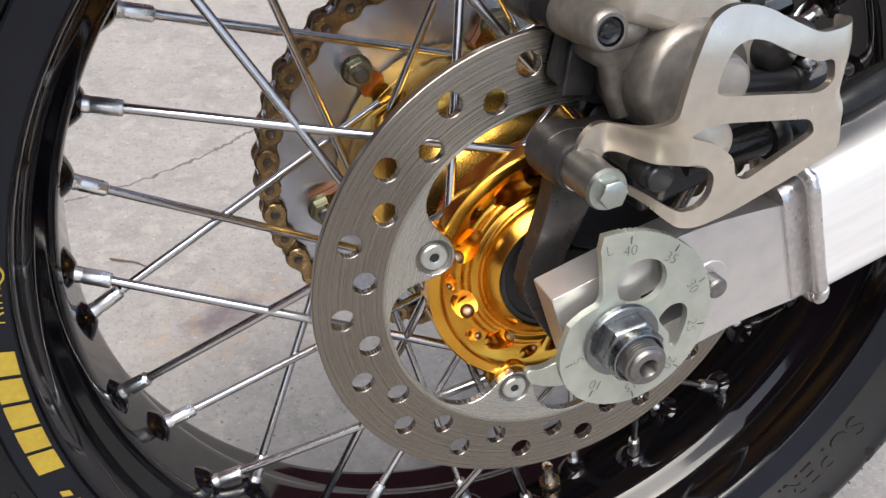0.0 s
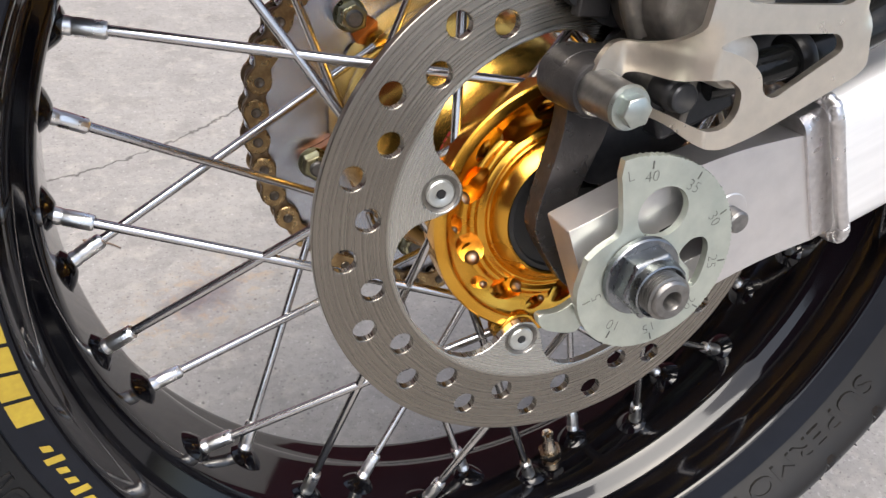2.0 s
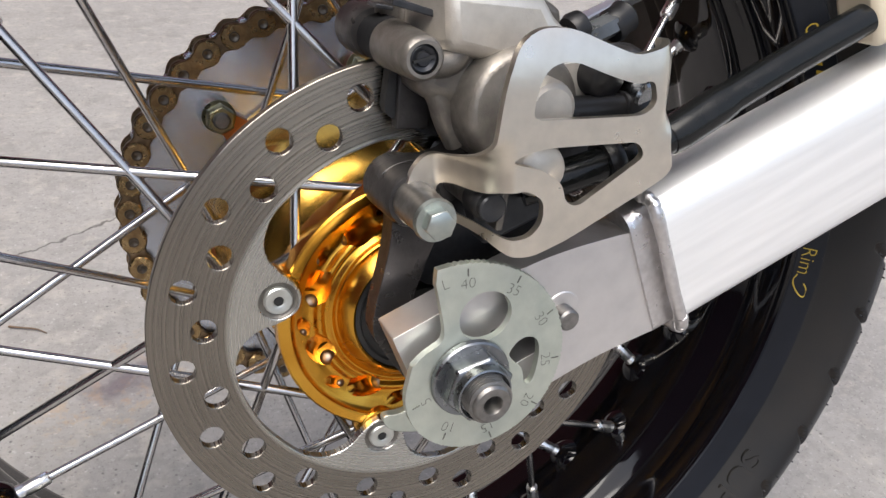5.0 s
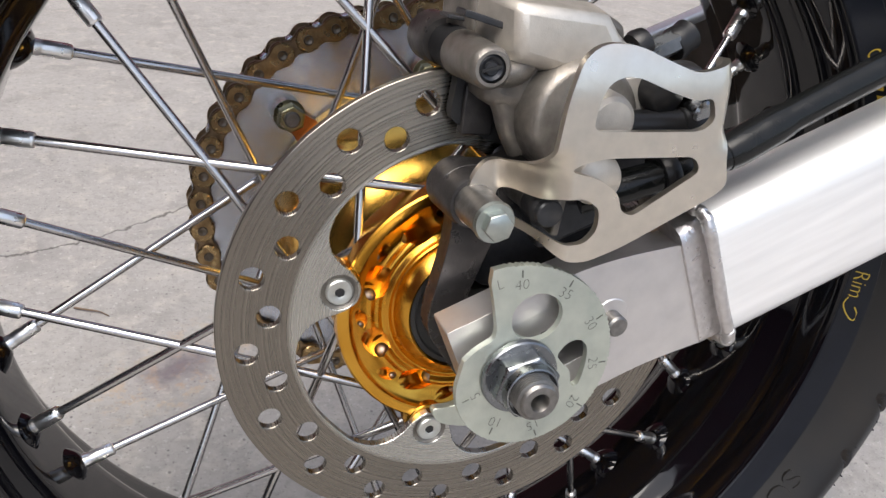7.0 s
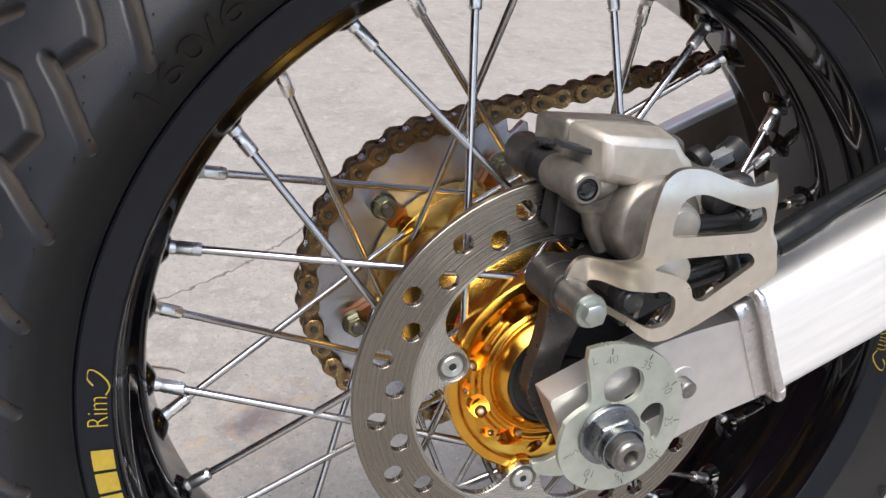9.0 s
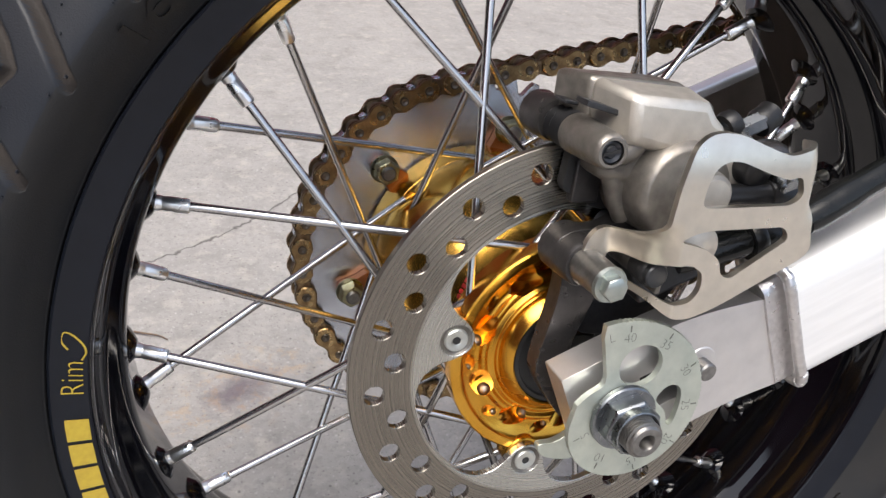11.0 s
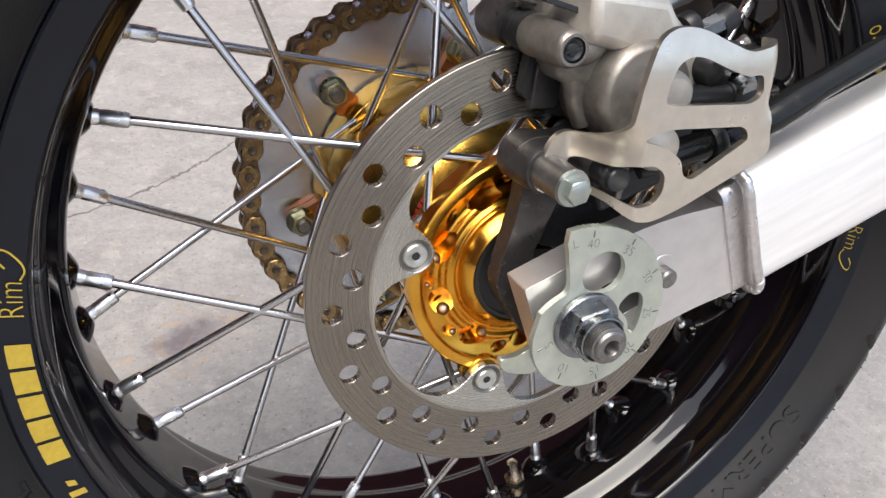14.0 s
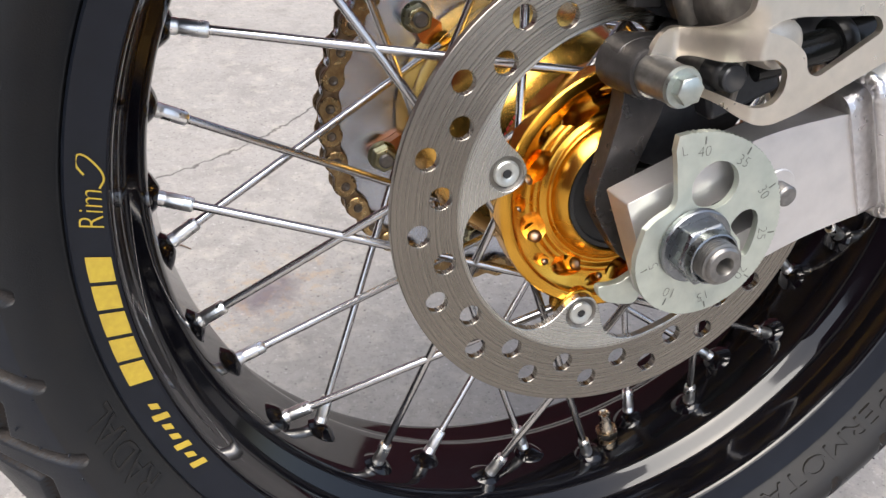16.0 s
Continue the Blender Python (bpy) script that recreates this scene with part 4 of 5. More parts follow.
for s in (1, -1):
    yc = lambda y: MID + s * (y - MID)
    out, inn = (yc(-0.1080), yc(-0.0740)) if s == 1 else (0.1145, 0.0980)
    arm = part("arm_beam", beam(0.0925 if s == 1 else 0.1260, 0.62, min(out, inn), max(out, inn), -0.0375, 0.0262, 0.013 if s == 1 else 0.004, 0.000), ARM, swingarm, "brushed aluminium box tube", sharp=50, m=ARM_M)
    # thin added panel paints shade on the left arm's inner side
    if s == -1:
        part("shade_panel", block((0.37, inn - 0.0006, -0.0070), (0.48, 0.0012, 0.0560)), ARM_SHADED, swingarm, "thin brownish panel painting shade on the inner face", m=ARM_M)
    o2, i2 = (yc(-0.1025), yc(-0.0860)) if s == 1 else (0.1145, 0.0980)
    lug = rounded([(-0.0195, -0.0270), (0.020, -0.0310), (0.055, -0.0305), (0.083, -0.0345), (0.0885, -0.0325), (0.0885, 0.0135), (0.080, 0.0170), (0.055, 0.0235), (0.035, 0.0262), (-0.0195, 0.0262)], [0.001, 0.03, 0.02, 0.004, 0.004, 0.003, 0.02, 0.02, 0.02, 0.001], 4)
    part("axle_lug", plate(lug, min(o2, i2), max(o2, i2), [rounded([(-0.014, -0.0125), (0.042, -0.0125), (0.042, 0.0163), (-0.014, 0.0163)], 0.0110, 6)]), LUG, swingarm, "machined aluminium axle plate", bevel=0.0012, m=ARM_M)
    step = [(-0.0136, -0.0122), (0.0160, -0.0122), (0.0160, 0.0062), (0.0320, 0.0062), (0.0320, 0.0158), (-0.0136, 0.0158)]
    part("slot_block", plate(step, min(o2 + 0.0012 * s, i2), max(o2 + 0.0012 * s, i2)), LUG, swingarm, "dull sliding axle block", bevel=0.0006, m=ARM_M)
    # near-black plate paints the shade deep inside the hollow slot
    part("slot_shade", block((0.026, i2 + 0.002 * s, 0.0018), (0.030, 0.0030, 0.0286)), DARK, swingarm, m=ARM_M)
    # tapered neck and weld bead between lug and tube
    w0, w1 = (yc(-0.1040), yc(-0.0780)) if s == 1 else (0.1145, 0.0980)
    part("neck", beam(0.0820, 0.0940 if s == 1 else 0.1300, min(w0, w1), max(w0, w1), -0.0370, 0.0240, 0.008), WELD, swingarm, "cast aluminium neck", m=ARM_M, sharp=50)
    bead = bmesh.new()
    ring = rounded([(min(out, inn) - 0.0008, -0.0385), (max(out, inn) + 0.0008, -0.0385), (max(out, inn) + 0.0008, 0.0285), (min(out, inn) - 0.0008, 0.0285)], 0.009, 8)
    path = []
    for i in range(len(ring)):
        p, q = Vector(ring[i]), Vector(ring[(i + 1) % len(ring)])
        for k in range(4):
            t = p.lerp(q, k / 4)
            path.append(Vector(((0.0925 if s == 1 else 0.1260) + 0.0007 * noise.noise((len(path) * 0.21, 0.3, 0)) + 0.0010 * noise.noise((len(path) * 0.05, 7.3, 0)), t.x, t.y)))
    path.append(path[0])
    sweep(path, lambda t: 0.0027 + 0.0005 * noise.noise((t * 28.0, 0, 0)) + 0.00012 * math.sin(t * 300), 10, bead)
    part("weld_bead", bead, WELD, swingarm, "rippled weld bead", m=ARM_M, sharp=70)

# stop pin on the lug, with its milled seat
stop = Vector((0.0412, -0.1025, 0.0150))
part("pin_seat", turned([(-0.0006, 0), (-0.0006, 0.0070), (-0.0003, 0.0074), (0.002, 0.0074), (0.002, 0)], stop + Vector((0.0018, 0, 0.0020)), (0, 1, 0), 40), LUG, swingarm, "round milled seat", sharp=20)
part("stop_pin", turned([(-0.0072, 0), (-0.0072, 0.0036), (-0.0064, 0.0045), (0.003, 0.0046), (0.003, 0)], stop + Vector((0.0012, 0, 0)), (0, 1, 0), 28), AXLE_STEEL, swingarm, "turned steel stop pin", sharp=20)

# ---- axle with adjuster cam ----
axle = thing("rear_axle", "steel wheel axle with nut and numbered snail-cam chain adjuster", "axle")
part("axle_shaft", lathe([(-0.0900, 0.0), (-0.0900, 0.0034), (-0.1296, 0.0034), (-0.1306, 0.0039), (-0.1306, 0.0066), (-0.1300, 0.0074), (-0.1294, 0.0076), (-0.1290, 0.0072), (-0.1200, 0.0072), (-0.1190, 0.0086), (0.1150, 0.0086), (0.1150, 0)], 48), AXLE_STEEL, axle, "hollow threaded steel axle end")
bm = bmesh.new()
for k in range(7):
    y = -0.1284 + 0.0013 * k
    lathe([(y - 0.0006, 0.0071), (y - 0.0001, 0.0086), (y + 0.0001, 0.0086), (y + 0.0006, 0.0071)], 48, bm=bm)
part("thread", bm, AXLE_STEEL, axle, "cut thread")
part("axle_nut", hexagon(0.0236, -0.1208, -0.1128, turn=0.25, chamfer=0.09), NUT, axle, "zinc plated hexagonal axle nut", bevel=0.0005)
part("nut_collar", lathe([(-0.1200, 0.0092), (-0.1238, 0.0095), (-0.1243, 0.0100), (-0.1240, 0.0106), (-0.1215, 0.0112), (-0.1200, 0.0112)], 48), NUT, axle, "locking collar of the nut")
part("washer", lathe([(-0.1130, 0.008), (-0.1130, 0.0150), (-0.1124, 0.0156), (-0.1105, 0.0158), (-0.1105, 0.008)], 56), NUT, axle)

snail = []
for i in range(330):
    a = 107.0 - 283.0 * i / 329
    r = 0.0478 - 0.0000795 * (107.0 - a)
    r += (0.00028 if i < 170 else 0.00014) * math.sin(i * 1.9) + 0.00030 * noise.noise((i * 0.35, 0, 0)) if 6 < i < 315 else 0
    snail.append((r * math.cos(radians(a)), r * math.sin(radians(a))))
snail += rounded([(-0.0240, 0.0070), (-0.0190, 0.0125), (-0.0112, 0.0165), (-0.0105, 0.0205), (-0.0122, 0.0300), (-0.0148, 0.0430)], 0.006, 3)[2:-2]
big = [(0.0057 + 0.0106 * math.cos(TAU * i / 36), 0.0242 + 0.0101 * math.sin(TAU * i / 36)) for i in range(36)]
kidney = smooth_loop([(0.0165, 0.0062), (0.0205, 0.0112), (0.0255, 0.0118), (0.0288, 0.0085), (0.0294, 0.0020), (0.0280, -0.0060), (0.0262, -0.0092), (0.0238, -0.0080), (0.0225, -0.0020), (0.0190, 0.0020)], 4)
cam_plate = part("adjuster_cam", plate(snail, -0.1100, -0.1068, [big, kidney, ring_points(0.0084, 32)]), ZINC, axle, "numbered zinc snail-cam adjuster", bevel=0.0006)
for text, a, r in (("40", 93, 0.0388), ("35", 63.6, 0.0370), ("30", 33.0, 0.0345), ("25", 0.6, 0.0323), ("20", -33, 0.0302), ("15", -70.6, 0.0264), ("10", -110.8, 0.0220), ("5", -157.5, 0.0185), ("L", 105.3, 0.0412)):
    part("number", lettering(text, 0.0062, round_wheel(a, r, -0.1099, 0.0003), thin=0.00014), ENGRAVED, cam_plate, "stamped number")
    tick = plate([(r + 0.0030, -0.00025), (r + 0.0060, -0.00025), (r + 0.0060, 0.00025), (r + 0.0030, 0.00025)], -0.11025, -0.1099)
    if text != "L":
        part("tick", tick, ENGRAVED, cam_plate, m=Matrix.Rotation(-radians(a), 4, "Y"))
# stopper lip of the matching inner cam
lip = rounded([(-0.0260, -0.0290), (-0.0160, -0.0300), (-0.0060, -0.0240), (-0.0020, -0.0300), (-0.0050, -0.0415), (-0.0150, -0.0395), (-0.0230, -0.0365)], 0.005, 4)
part("cam_lip", plate(lip, -0.0840, -0.0800), ZINC, axle, "zinc plated washer lip", bevel=0.0006)

# ---- brake caliper ----
caliper = thing("brake_caliper", "cast aluminium rear brake caliper with dark carrier bracket", "brake caliper")
# carrier plate down to the axle
carrier = rounded([(-0.0250, 0.0700), (-0.0150, 0.0755), (0.0000, 0.0740), (0.0150, 0.0850), (0.0500, 0.0900), (0.0550, 0.0740), (0.0250, 0.0640), (0.0020, 0.0560), (-0.0002, 0.0425), (-0.0040, 0.0330), (-0.0105, 0.0160), (0.0060, -0.0100), (0.0020, -0.0250), (-0.0050, -0.0250), (-0.0110, -0.0210), (-0.0210, -0.0060), (-0.0268, 0.0050), (-0.0255, 0.0150), (-0.0190, 0.0420), (-0.0180, 0.0550)], [0.01, 0.01, 0.008, 0.01, 0.004, 0.004, 0.01, 0.006, 0.01, 0.006, 0.006, 0.006, 0.004, 0.004, 0.006, 0.006, 0.006, 0.02, 0.02, 0.008], 4)
part("carrier_plate", plate(carrier, -0.0760, -0.0660), CAST_DARK, caliper, "dark anodised carrier plate", bevel=0.0012)
wing = rounded([(-0.0060, 0.0200), (-0.0040, 0.0600), (0.0050, 0.0800), (0.0550, 0.0860), (0.0600, 0.0560), (0.0400, 0.0300), (0.0300, 0.0150)], 0.008, 4)
part("carrier_wing", plate(wing, -0.0700, -0.0610), BLACK_STEEL, caliper, "black plate behind the guard", bevel=0.001)
part("pin_boss", turned([(0, 0), (0, 0.0098), (0.002, 0.0108), (0.024, 0.0116), (0.0255, 0.0105), (0.0255, 0)], (-0.0138, -0.0868, 0.0632), (0, 1, 0), 36), CAST_DARK, caliper, "dark slide-pin boss")
part("guard_boss", turned([(0, 0), (0, 0.0074), (0.0200, 0.0080), (0.0200, 0)], (-0.0142, -0.1070, 0.0634), (0, 1, 0), 36), AXLE_STEEL, caliper, "round steel spacer")
bolt = part("flange_bolt", hexagon(0.0098, -0.1136, -0.1080, (-0.0142, 0, 0.0634), 0.2, chamfer=0.30), BOLT_ZINC, caliper, "hex flange bolt", bevel=0.0004)
part("flange", turned([(0, 0), (0, 0.0074), (0.0016, 0.0080), (0.0016, 0)], (-0.0142, -0.1086, 0.0634), (0, 1, 0), 36), BOLT_ZINC, bolt)

# caliper body
part("caliper_body", loft([(-0.0030, 0.1180), (-0.0050, 0.1370), (0.0310, 0.1328), (0.0352, 0.1262), (0.0420, 0.1205), (0.0260, 0.1100)], [(-0.0130, 0.1110), (-0.0120, 0.1405), (0.0340, 0.1355), (0.0430, 0.1290), (0.0500, 0.1210), (0.0380, 0.1020)], -0.0930, -0.0680), CAST, caliper, "sand-cast aluminium body", bevel=0.0034)
part("bridge", loft([(-0.0130, 0.1100), (-0.0120, 0.1405), (0.0320, 0.1365), (0.0520, 0.1265), (0.0560, 0.1050)], [(-0.0175, 0.1150), (-0.0165, 0.1395), (0.0310, 0.1355), (0.0520, 0.1250), (0.0540, 0.1080)], -0.0690, -0.0440), CAST_GREY, caliper, bevel=0.0028)
part("piston_housing", turned([(0, 0), (0, 0.0188), (0.0008, 0.0204), (0.0026, 0.0217), (0.0060, 0.0226), (0.034, 0.0240), (0.034, 0)], (0.0235, -0.0980, 0.0960), (0, 1, 0), 64), CAST_GREY, caliper, "round piston housing", bevel=0.0008)
part("housing_web", block((0.006, -0.072, 0.108), (0.034, 0.028, 0.026), -18), CAST_GREY, caliper, bevel=0.006)
part("pad_shim", block((-0.0068, -0.0645, 0.0940), (0.0130, 0.006, 0.0200), -3), CAST_DARK, caliper, "brake pad backing plate", bevel=0.0008)
# pads coloured near-black, painting the shade between caliper and disc
part("brake_pad", plate(rounded([(-0.0180, 0.0900), (-0.0150, 0.1100), (0.0400, 0.1100), (0.0480, 0.0900), (0.0400, 0.0760), (0.0000, 0.0800)], 0.004, 4), -0.0650, -0.0590), DARK, caliper, "near-black brake pad coloured to fill the shaded gap", bevel=0.0006)
part("brake_pad", plate(rounded([(-0.0180, 0.0900), (-0.0150, 0.1100), (0.0400, 0.1100), (0.0480, 0.0900), (0.0400, 0.0760), (0.0000, 0.0800)], 0.004, 4), -0.0530, -0.0470), DARK, caliper, "near-black brake pad coloured to fill the shaded gap", bevel=0.0006)
part("inner_body", loft([(-0.0120, 0.0900), (-0.0150, 0.1200), (0.0300, 0.1250), (0.0480, 0.1180), (0.0440, 0.0820), (0.0200, 0.0760)], [(-0.0080, 0.0960), (-0.0100, 0.1200), (0.0300, 0.1240), (0.0460, 0.1160), (0.0400, 0.0880), (0.0200, 0.0840)], -0.0460, -0.0340), CAST_GREY, caliper, bevel=0.002)
part("mount_wing", block((0.046, -0.080, 0.104), (0.028, 0.026, 0.030), -10), CAST_GREY, caliper, bevel=0.005)
part("boss_web", sweep(curve_points([(-0.0120, -0.0850, 0.1120), (-0.0020, -0.0850, 0.1120), (0.0040, -0.0840, 0.1165), (0.0090, -0.0830, 0.1230)], 6), 0.0052, 16), CAST_GREY, caliper, "cast web joining boss and body", sharp=60)
part("boss_web", sweep(curve_points([(-0.0090, -0.0800, 0.1090), (-0.0030, -0.0800, 0.1000), (0.0010, -0.0790, 0.0900), (0.0060, -0.0780, 0.0810)], 6), 0.0048, 16), CAST_GREY, caliper, "cast web joining boss and body", sharp=60)
# upper slide pin with boot and plug
part("slide_boss", turned([(0, 0.0050), (0, 0.0062), (0.0012, 0.0073), (0.0030, 0.0077), (0.030, 0.0088), (0.032, 0.0080), (0.032, 0)], (-0.0152, -0.0976, 0.1158), (0, 1, 0), 40), CAST_GREY, caliper, "cast slide-pin boss")
plug = part("plug", turned([(0.0006, 0.0), (0.0006, 0.0022), (0.0014, 0.0027), (0.0006, 0.0041), (0.0012, 0.0051), (0.004, 0.0051)], (-0.0152, -0.0976, 0.1158), (0, 1, 0), 36), BLACK_STEEL, caliper, "black slotted screw plug")
part("slot", block((-0.0152, -0.0972, 0.1158), (0.0074, 0.0008, 0.0010), 12), DARK, plug)
part("boot", turned([(0, 0), (0, 0.0080), (0.002, 0.0088), (0.004, 0.0072), (0.007, 0.0086), (0.010, 0.0070), (0.013, 0.0084), (0.016, 0.0070), (0.016, 0)], (-0.0156, -0.0660, 0.1162), (0, 1, 0), 32), BLACK_PLASTIC, caliper, "black ribbed rubber boot")
part("slide_pin_base", turned([(0, 0), (0, 0.0092), (0.003, 0.0102), (0.018, 0.0102), (0.020, 0.0085), (0.020, 0)], (-0.0160, -0.0500, 0.1168), (0, 1, 0), 36), CAST_DARK, caliper)
part("spring_clip", block((-0.0130, -0.0790, 0.1300), (0.017, 0.010, 0.0024), -16), BLACK_STEEL, caliper, "thin black pad spring", bevel=0.0004)
part("spring_clip", block((-0.0120, -0.0580, 0.1270), (0.016, 0.010, 0.0016), -10), BLACK_STEEL, caliper, "thin black pad spring", bevel=0.0004)
# lower slide pin seen through the guard
part("lower_pin_sleeve", rod((0.0072, -0.0700, 0.0652), (0.0072, -0.0960, 0.0652), 0.0050, n=28), AXLE_STEEL, caliper, bevel=0.0006)
part("lower_boot", turned([(0, 0), (0, 0.0052), (0.001, 0.0060), (0.003, 0.0062), (0.006, 0.0058), (0.009, 0.0060), (0.011, 0.0056), (0.011, 0)], (0.0072, -0.1050, 0.0652), (0, 1, 0), 28), BLACK_PLASTIC, caliper, "black rubber pin boot")
part("lower_pin_end", turned([(0, 0), (0, 0.0046), (0.0006, 0.0052), (0.004, 0.0052), (0.004, 0)], (0.0072, -0.1085, 0.0652), (0, 1, 0), 28), BLACK_STEEL, caliper, "grey round pin end")
part("pin_rib", block((0.0150, -0.0960, 0.0620), (0.0030, 0.010, 0.018), -8), CAST_GREY, caliper, bevel=0.0008)
part("lower_bracket", block((0.0250, -0.0850, 0.0600), (0.034, 0.012, 0.024), 20), BLACK_STEEL, caliper, bevel=0.002)
# backing plate added to keep the guard's windows dark
part("dark_backing", plate(rounded([(0.016, 0.050), (0.020, 0.104), (0.060, 0.112), (0.078, 0.100), (0.074, 0.076), (0.040, 0.056)], 0.006, 4), -0.0800, -0.0740), BLACK_STEEL, caliper, "black plate behind the guard", bevel=0.0008)
# knobs, cross tube and bosses behind the guard's windows
part("housing_knob", turned([(0, 0), (0, 0.0075), (0.0012, 0.0092), (0.004, 0.0100), (0.020, 0.0104), (0.020, 0)], (0.0278, -0.1085, 0.0985), (0, 1, 0), 40), CAST, caliper, "round cast knob")
part("housing_knob", turned([(0, 0), (0, 0.0072), (0.0012, 0.0090), (0.004, 0.0100), (0.022, 0.0104), (0.022, 0)], (0.0262, -0.1085, 0.0765), (0, 1, 0), 40), CAST, caliper, "round cast knob")
part("cast_lug", plate(rounded([(0.030, 0.0980), (0.034, 0.1110), (0.046, 0.1120), (0.052, 0.1000), (0.050, 0.0940), (0.034, 0.0930)], 0.003, 4), -0.0960, -0.0880, [ring_points(0.0030, 20, 0.0405, 0.1030)]), CAST, caliper, "cast mounting lug", bevel=0.001)
part("cross_tube", turned([(0, 0), (0, 0.0050), (0.0008, 0.0056), (0.030, 0.0056), (0.0305, 0.0064), (0.046, 0.0064), (0.046, 0)], (0.0300, -0.1010, 0.0955), (1, 0.02, -0.02), 28), BLACK_PLASTIC, caliper, "black rubber cross tube")
part("round_cap", turned([(0, 0), (0, 0.0066), (0.0015, 0.0082), (0.012, 0.0086), (0.012, 0)], (0.0535, -0.1030, 0.1060), (-0.15, 1, 0.15), 32), BLACK_PLASTIC, caliper, "black domed cap", sharp=60)
part("pin_head", turned([(0, 0), (0, 0.0042), (0.001, 0.0052), (0.014, 0.0056), (0.014, 0)], (0.0680, -0.1060, 0.0995), (-0.2, 1, 0.2), 24), NUT, caliper, "steel pin head")
part("hose_collar", turned([(0, 0.0062), (0, 0.0092), (0.0015, 0.0098), (0.005, 0.0098), (0.0065, 0.0088), (0.0065, 0.0062)], (0.0560, -0.0990, 0.0740), (1, -0.02, 0.24), 32), BLACK_PLASTIC, caliper, "black rubber collar")
part("tan_block", block((0.0690, -0.0930, 0.0775), (0.010, 0.010, 0.012), 20), CAST_DARK, caliper, bevel=0.0015)
# brake hose with banjo
part("bleed_screw", turned([(0, 0), (0, 0.0042), (0.0006, 0.0047), (0.0125, 0.0047), (0.0130, 0.0042), (0.0130, 0)], (0.0565, -0.0800, 0.1172), (0.85, -0.1, 0.40), 6), NUT, caliper, "bleed screw hexagon")
part("bleed_cap", turned([(0, 0), (0, 0.0060), (0.002, 0.0068), (0.006, 0.0062), (0.009, 0.0066), (0.011, 0.0045), (0.011, 0)], (0.0665, -0.0800, 0.1200), (0.80, 0.2, 0.45), 24), BLACK_PLASTIC, caliper, "black rubber bleed cap")
part("bleed_strap", turned([(0, 0.0030), (0, 0.0058), (0.002, 0.0066), (0.006, 0.0060), (0.007, 0.0030)], (0.0500, -0.0790, 0.1190), (0.75, 0.1, 0.35), 24), BLACK_PLASTIC, caliper, "black rubber cap strap")
part("valve_dome", turned([(0, 0), (0.0004, 0.0040), (0.0022, 0.0072), (0.0050, 0.0086), (0.0110, 0.0088), (0.0110, 0)], (0.0630, -0.0940, 0.1170), (0.05, 0.05, -1), 32), CAST_DARK, caliper, "grey domed cap", sharp=60)

# ---- caliper guard ----
guard = thing("caliper_guard", "satin stainless caliper guard plate with cut-out windows", "guard")
edge = rounded([(0.0005, 0.0840), (0.0040, 0.1110), (0.0090, 0.1230), (0.0170, 0.1275), (0.0290, 0.1270), (0.0420, 0.1215), (0.0530, 0.1175), (0.0610, 0.1190), (0.0690, 0.1215), (0.0760, 0.1215), (0.0750, 0.1000), (0.0695, 0.0900), (0.0730, 0.0765), (0.0690, 0.0730), (0.0305, 0.0545), (0.0165, 0.0500), (0.0075, 0.0515), (0.0020, 0.0565), (-0.0040, 0.0575), (-0.0120, 0.0535), (-0.0195, 0.0555), (-0.0212, 0.0640), (-0.0178, 0.0690), (-0.0150, 0.0765), (-0.0100, 0.0812), (-0.0030, 0.0812)], 0.006, 4)
win_a = rounded([(0.0142, 0.1000), (0.0150, 0.1080), (0.0180, 0.1145), (0.0235, 0.1170), (0.0300, 0.1165), (0.0440, 0.1110), (0.0540, 0.1080), (0.0600, 0.1095), (0.0625, 0.1010), (0.0570, 0.0972), (0.0170, 0.0985)], 0.0035, 4)
win_b = rounded([(0.0070, 0.0850), (0.0130, 0.0880), (0.0215, 0.0890), (0.0565, 0.0880), (0.0600, 0.0825), (0.0340, 0.0668), (0.0290, 0.0690), (0.0272, 0.0760), (0.0190, 0.0815)], 0.0035, 4)
win_c = rounded([(-0.0070, 0.0640), (-0.0062, 0.0700), (-0.0030, 0.0715), (0.0025, 0.0712), (0.0065, 0.0742), (0.0140, 0.0750), (0.0205, 0.0705), (0.0205, 0.0625), (0.0160, 0.0575), (0.0078, 0.0572), (0.0020, 0.0598), (-0.0040, 0.0610)], 0.003, 4)


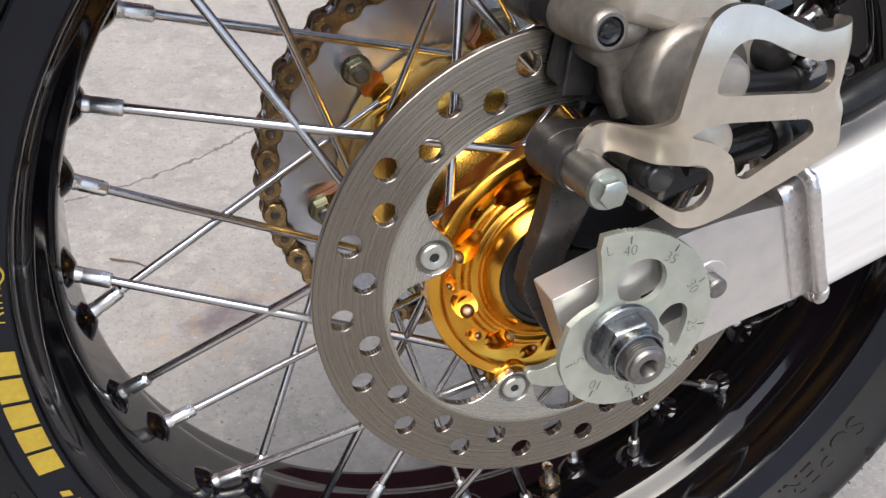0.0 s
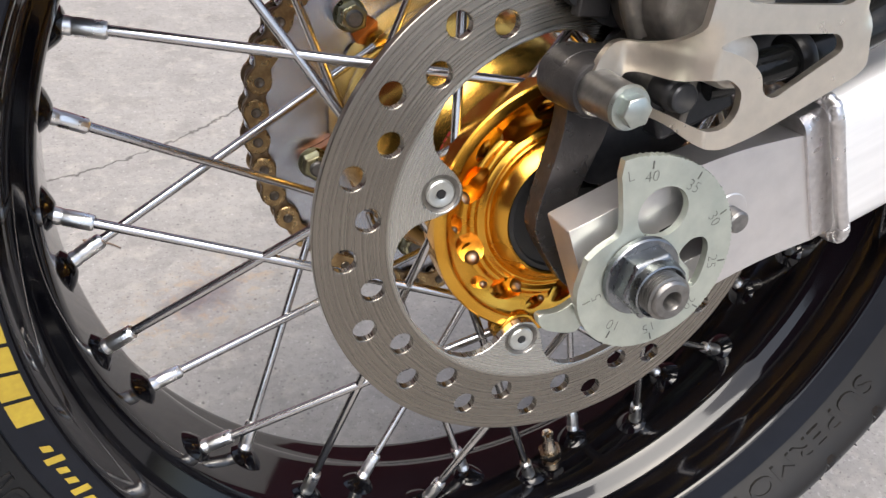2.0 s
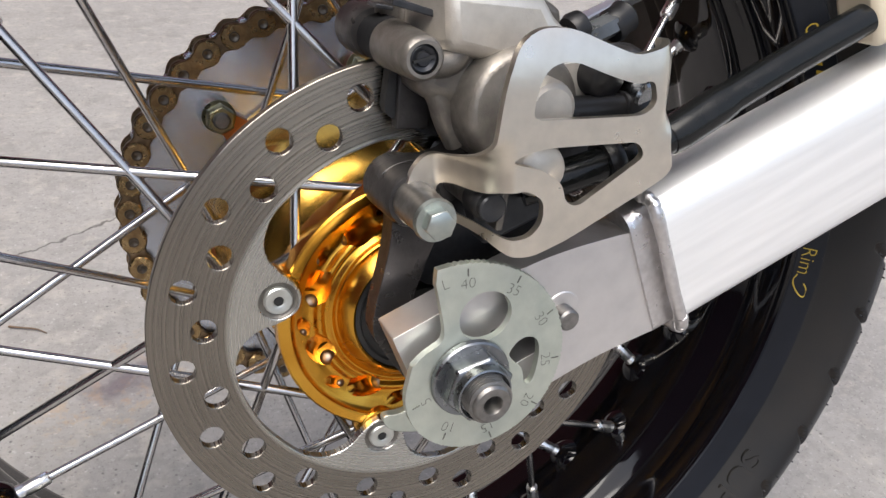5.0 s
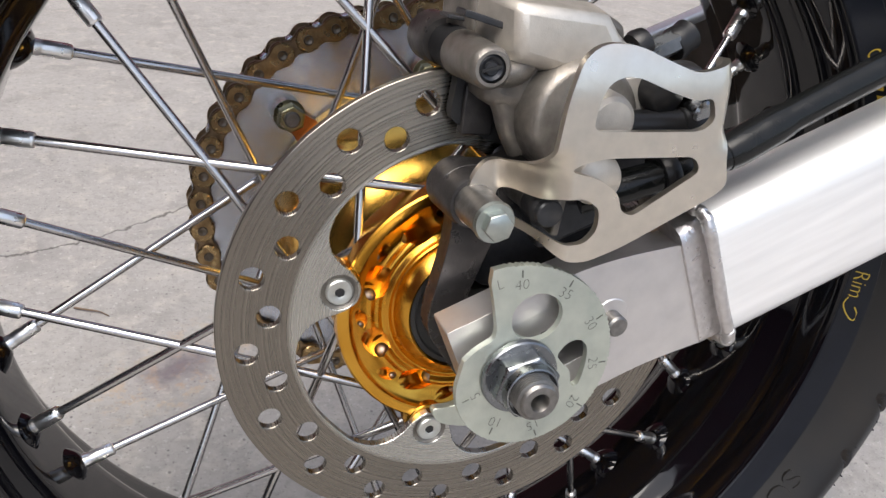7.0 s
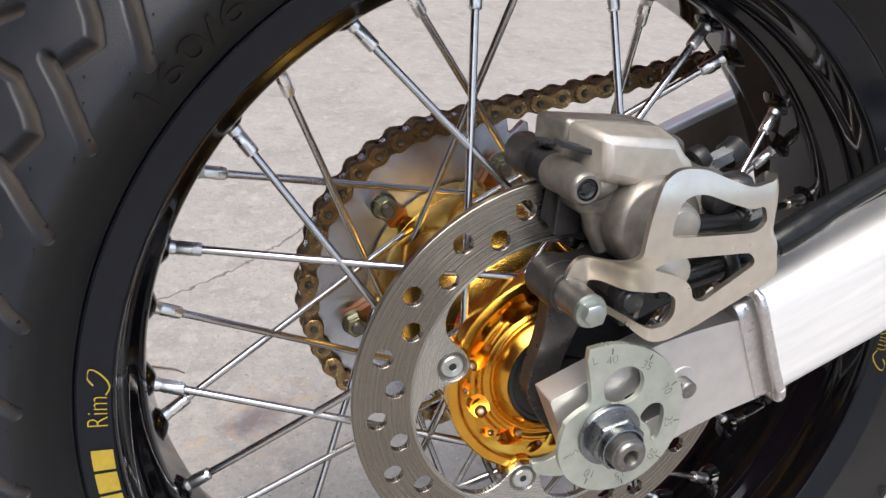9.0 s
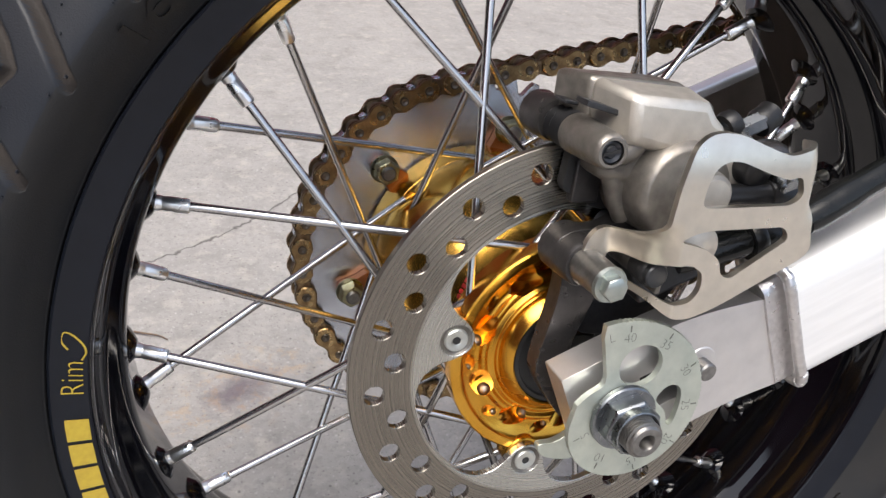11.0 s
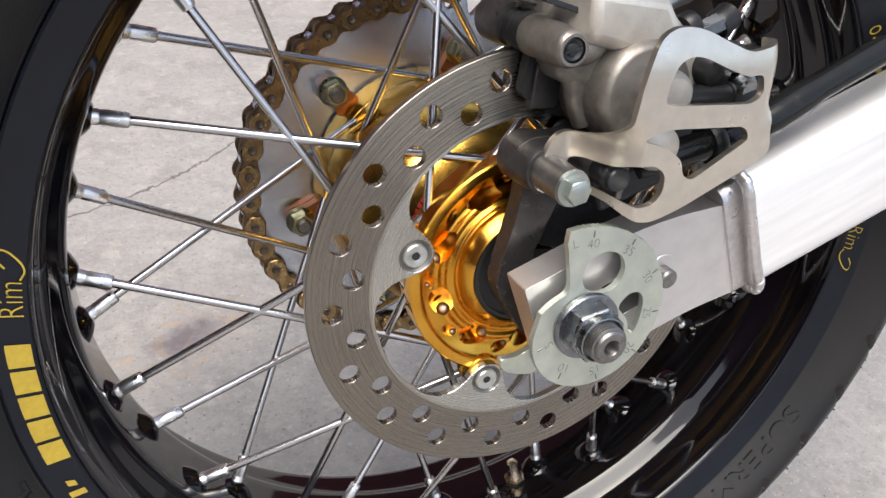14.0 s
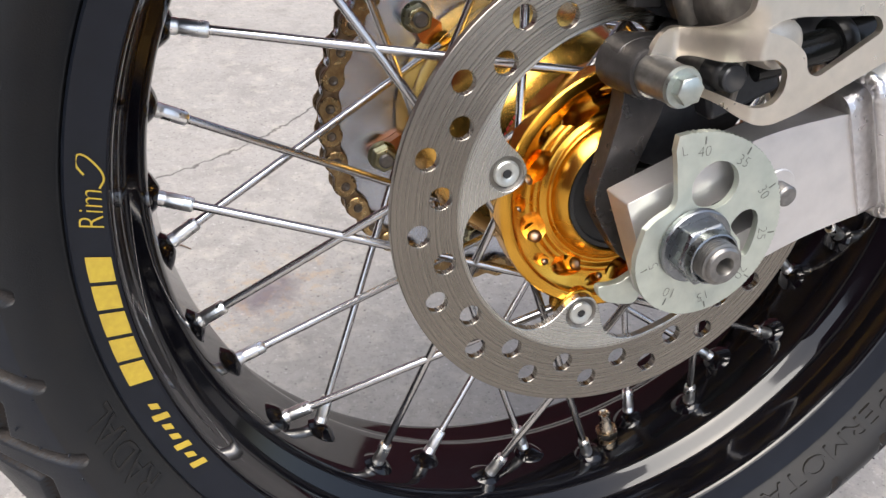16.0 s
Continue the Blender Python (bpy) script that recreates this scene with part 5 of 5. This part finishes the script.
def bent(bm):
    """Bends the sheet: the front foot steps back to the carrier, the rear edge turns in."""
    for v in bm.verts:
        x = v.co.x
        t = max(0.0, min(1.0, (0.010 - x) / 0.018))
        low = max(0.0, min(1.0, (0.0930 - v.co.z) / 0.0130))
        v.co.y += 0.0310 * t * t * (3 - 2 * t) * low * low * (3 - 2 * low)
        t = max(0.0, (v.co.z - 0.1080) / 0.0195)
        v.co.y += 0.0040 * t * t
        d, t = max(0.0, x - 0.0625), max(0.0, min(1.0, (v.co.z - 0.0880) / 0.0100))
        t *= t * (3 - 2 * t)
        deep = 0.0080 - (v.co.y + 0.1195) * 0.6
        v.co.x += t * (deep * math.sin(d / 0.0080) - d)
        v.co.y += t * 0.0080 * (1 - math.cos(d / 0.0080)) + (1 - t) * 4.0 * d * d
    return bm


sheet = plate(edge, -0.1195, -0.1165, [win_a, win_b, win_c])
for k in range(46):
    for at, way in (((-0.022 + 0.002 * k, 0, 0), (1, 0, 0)), ((0, 0, 0.046 + 0.002 * k), (0, 0, 1))):
        bmesh.ops.bisect_plane(sheet, geom=sheet.verts[:] + sheet.edges[:] + sheet.faces[:], plane_co=at, plane_no=way, dist=1e-6)
lip = sheet.copy()
bmesh.ops.delete(lip, geom=[f for f in lip.faces if not (f.calc_center_median().x > 0.0660 and f.calc_center_median().z > 0.0980)], context="FACES")
bmesh.ops.delete(sheet, geom=[f for f in sheet.faces if f.calc_center_median().x > 0.0660 and f.calc_center_median().z > 0.0980], context="FACES")
part("folded_lip", bent(lip), STAIN_STEEL, guard, "rear lip of the sheet folded inwards", sharp=45)
part("guard_plate", bent(sheet), STAIN_STEEL, guard, "bent satin stainless sheet", sharp=45, bevel=0.0004)

# ---- brake hose ----
hose = thing("brake_hose", "black sheathed rear brake hose clipped along the swingarm", "hose")
run = curve_points([(0.0250, -0.0950, 0.0660), (0.0404, -0.0990, 0.0705), (0.0614, -0.1000, 0.0754), (0.0842, -0.1000, 0.0817), (0.1174, -0.0985, 0.0970), (0.1500, -0.0975, 0.1110), (0.1780, -0.0970, 0.1225)], 6)
part("hose_tube", sweep(run, 0.0066, 24), HOSE, hose, "black hose", sharp=60)
sleeve = [p for p in run if 0.080 < p.x < 0.113]
part("hose_sleeve", sweep(sleeve, lambda t: 0.0076 if 0.05 < t < 0.95 else 0.0070, 28), HOSE, hose, "thicker black sleeve", sharp=50)
part("hose_clamp", block((0.1900, -0.0925, 0.1270), (0.026, 0.022, 0.024), 22), CREAM, hose, "cream nylon hose clamp", bevel=0.003)
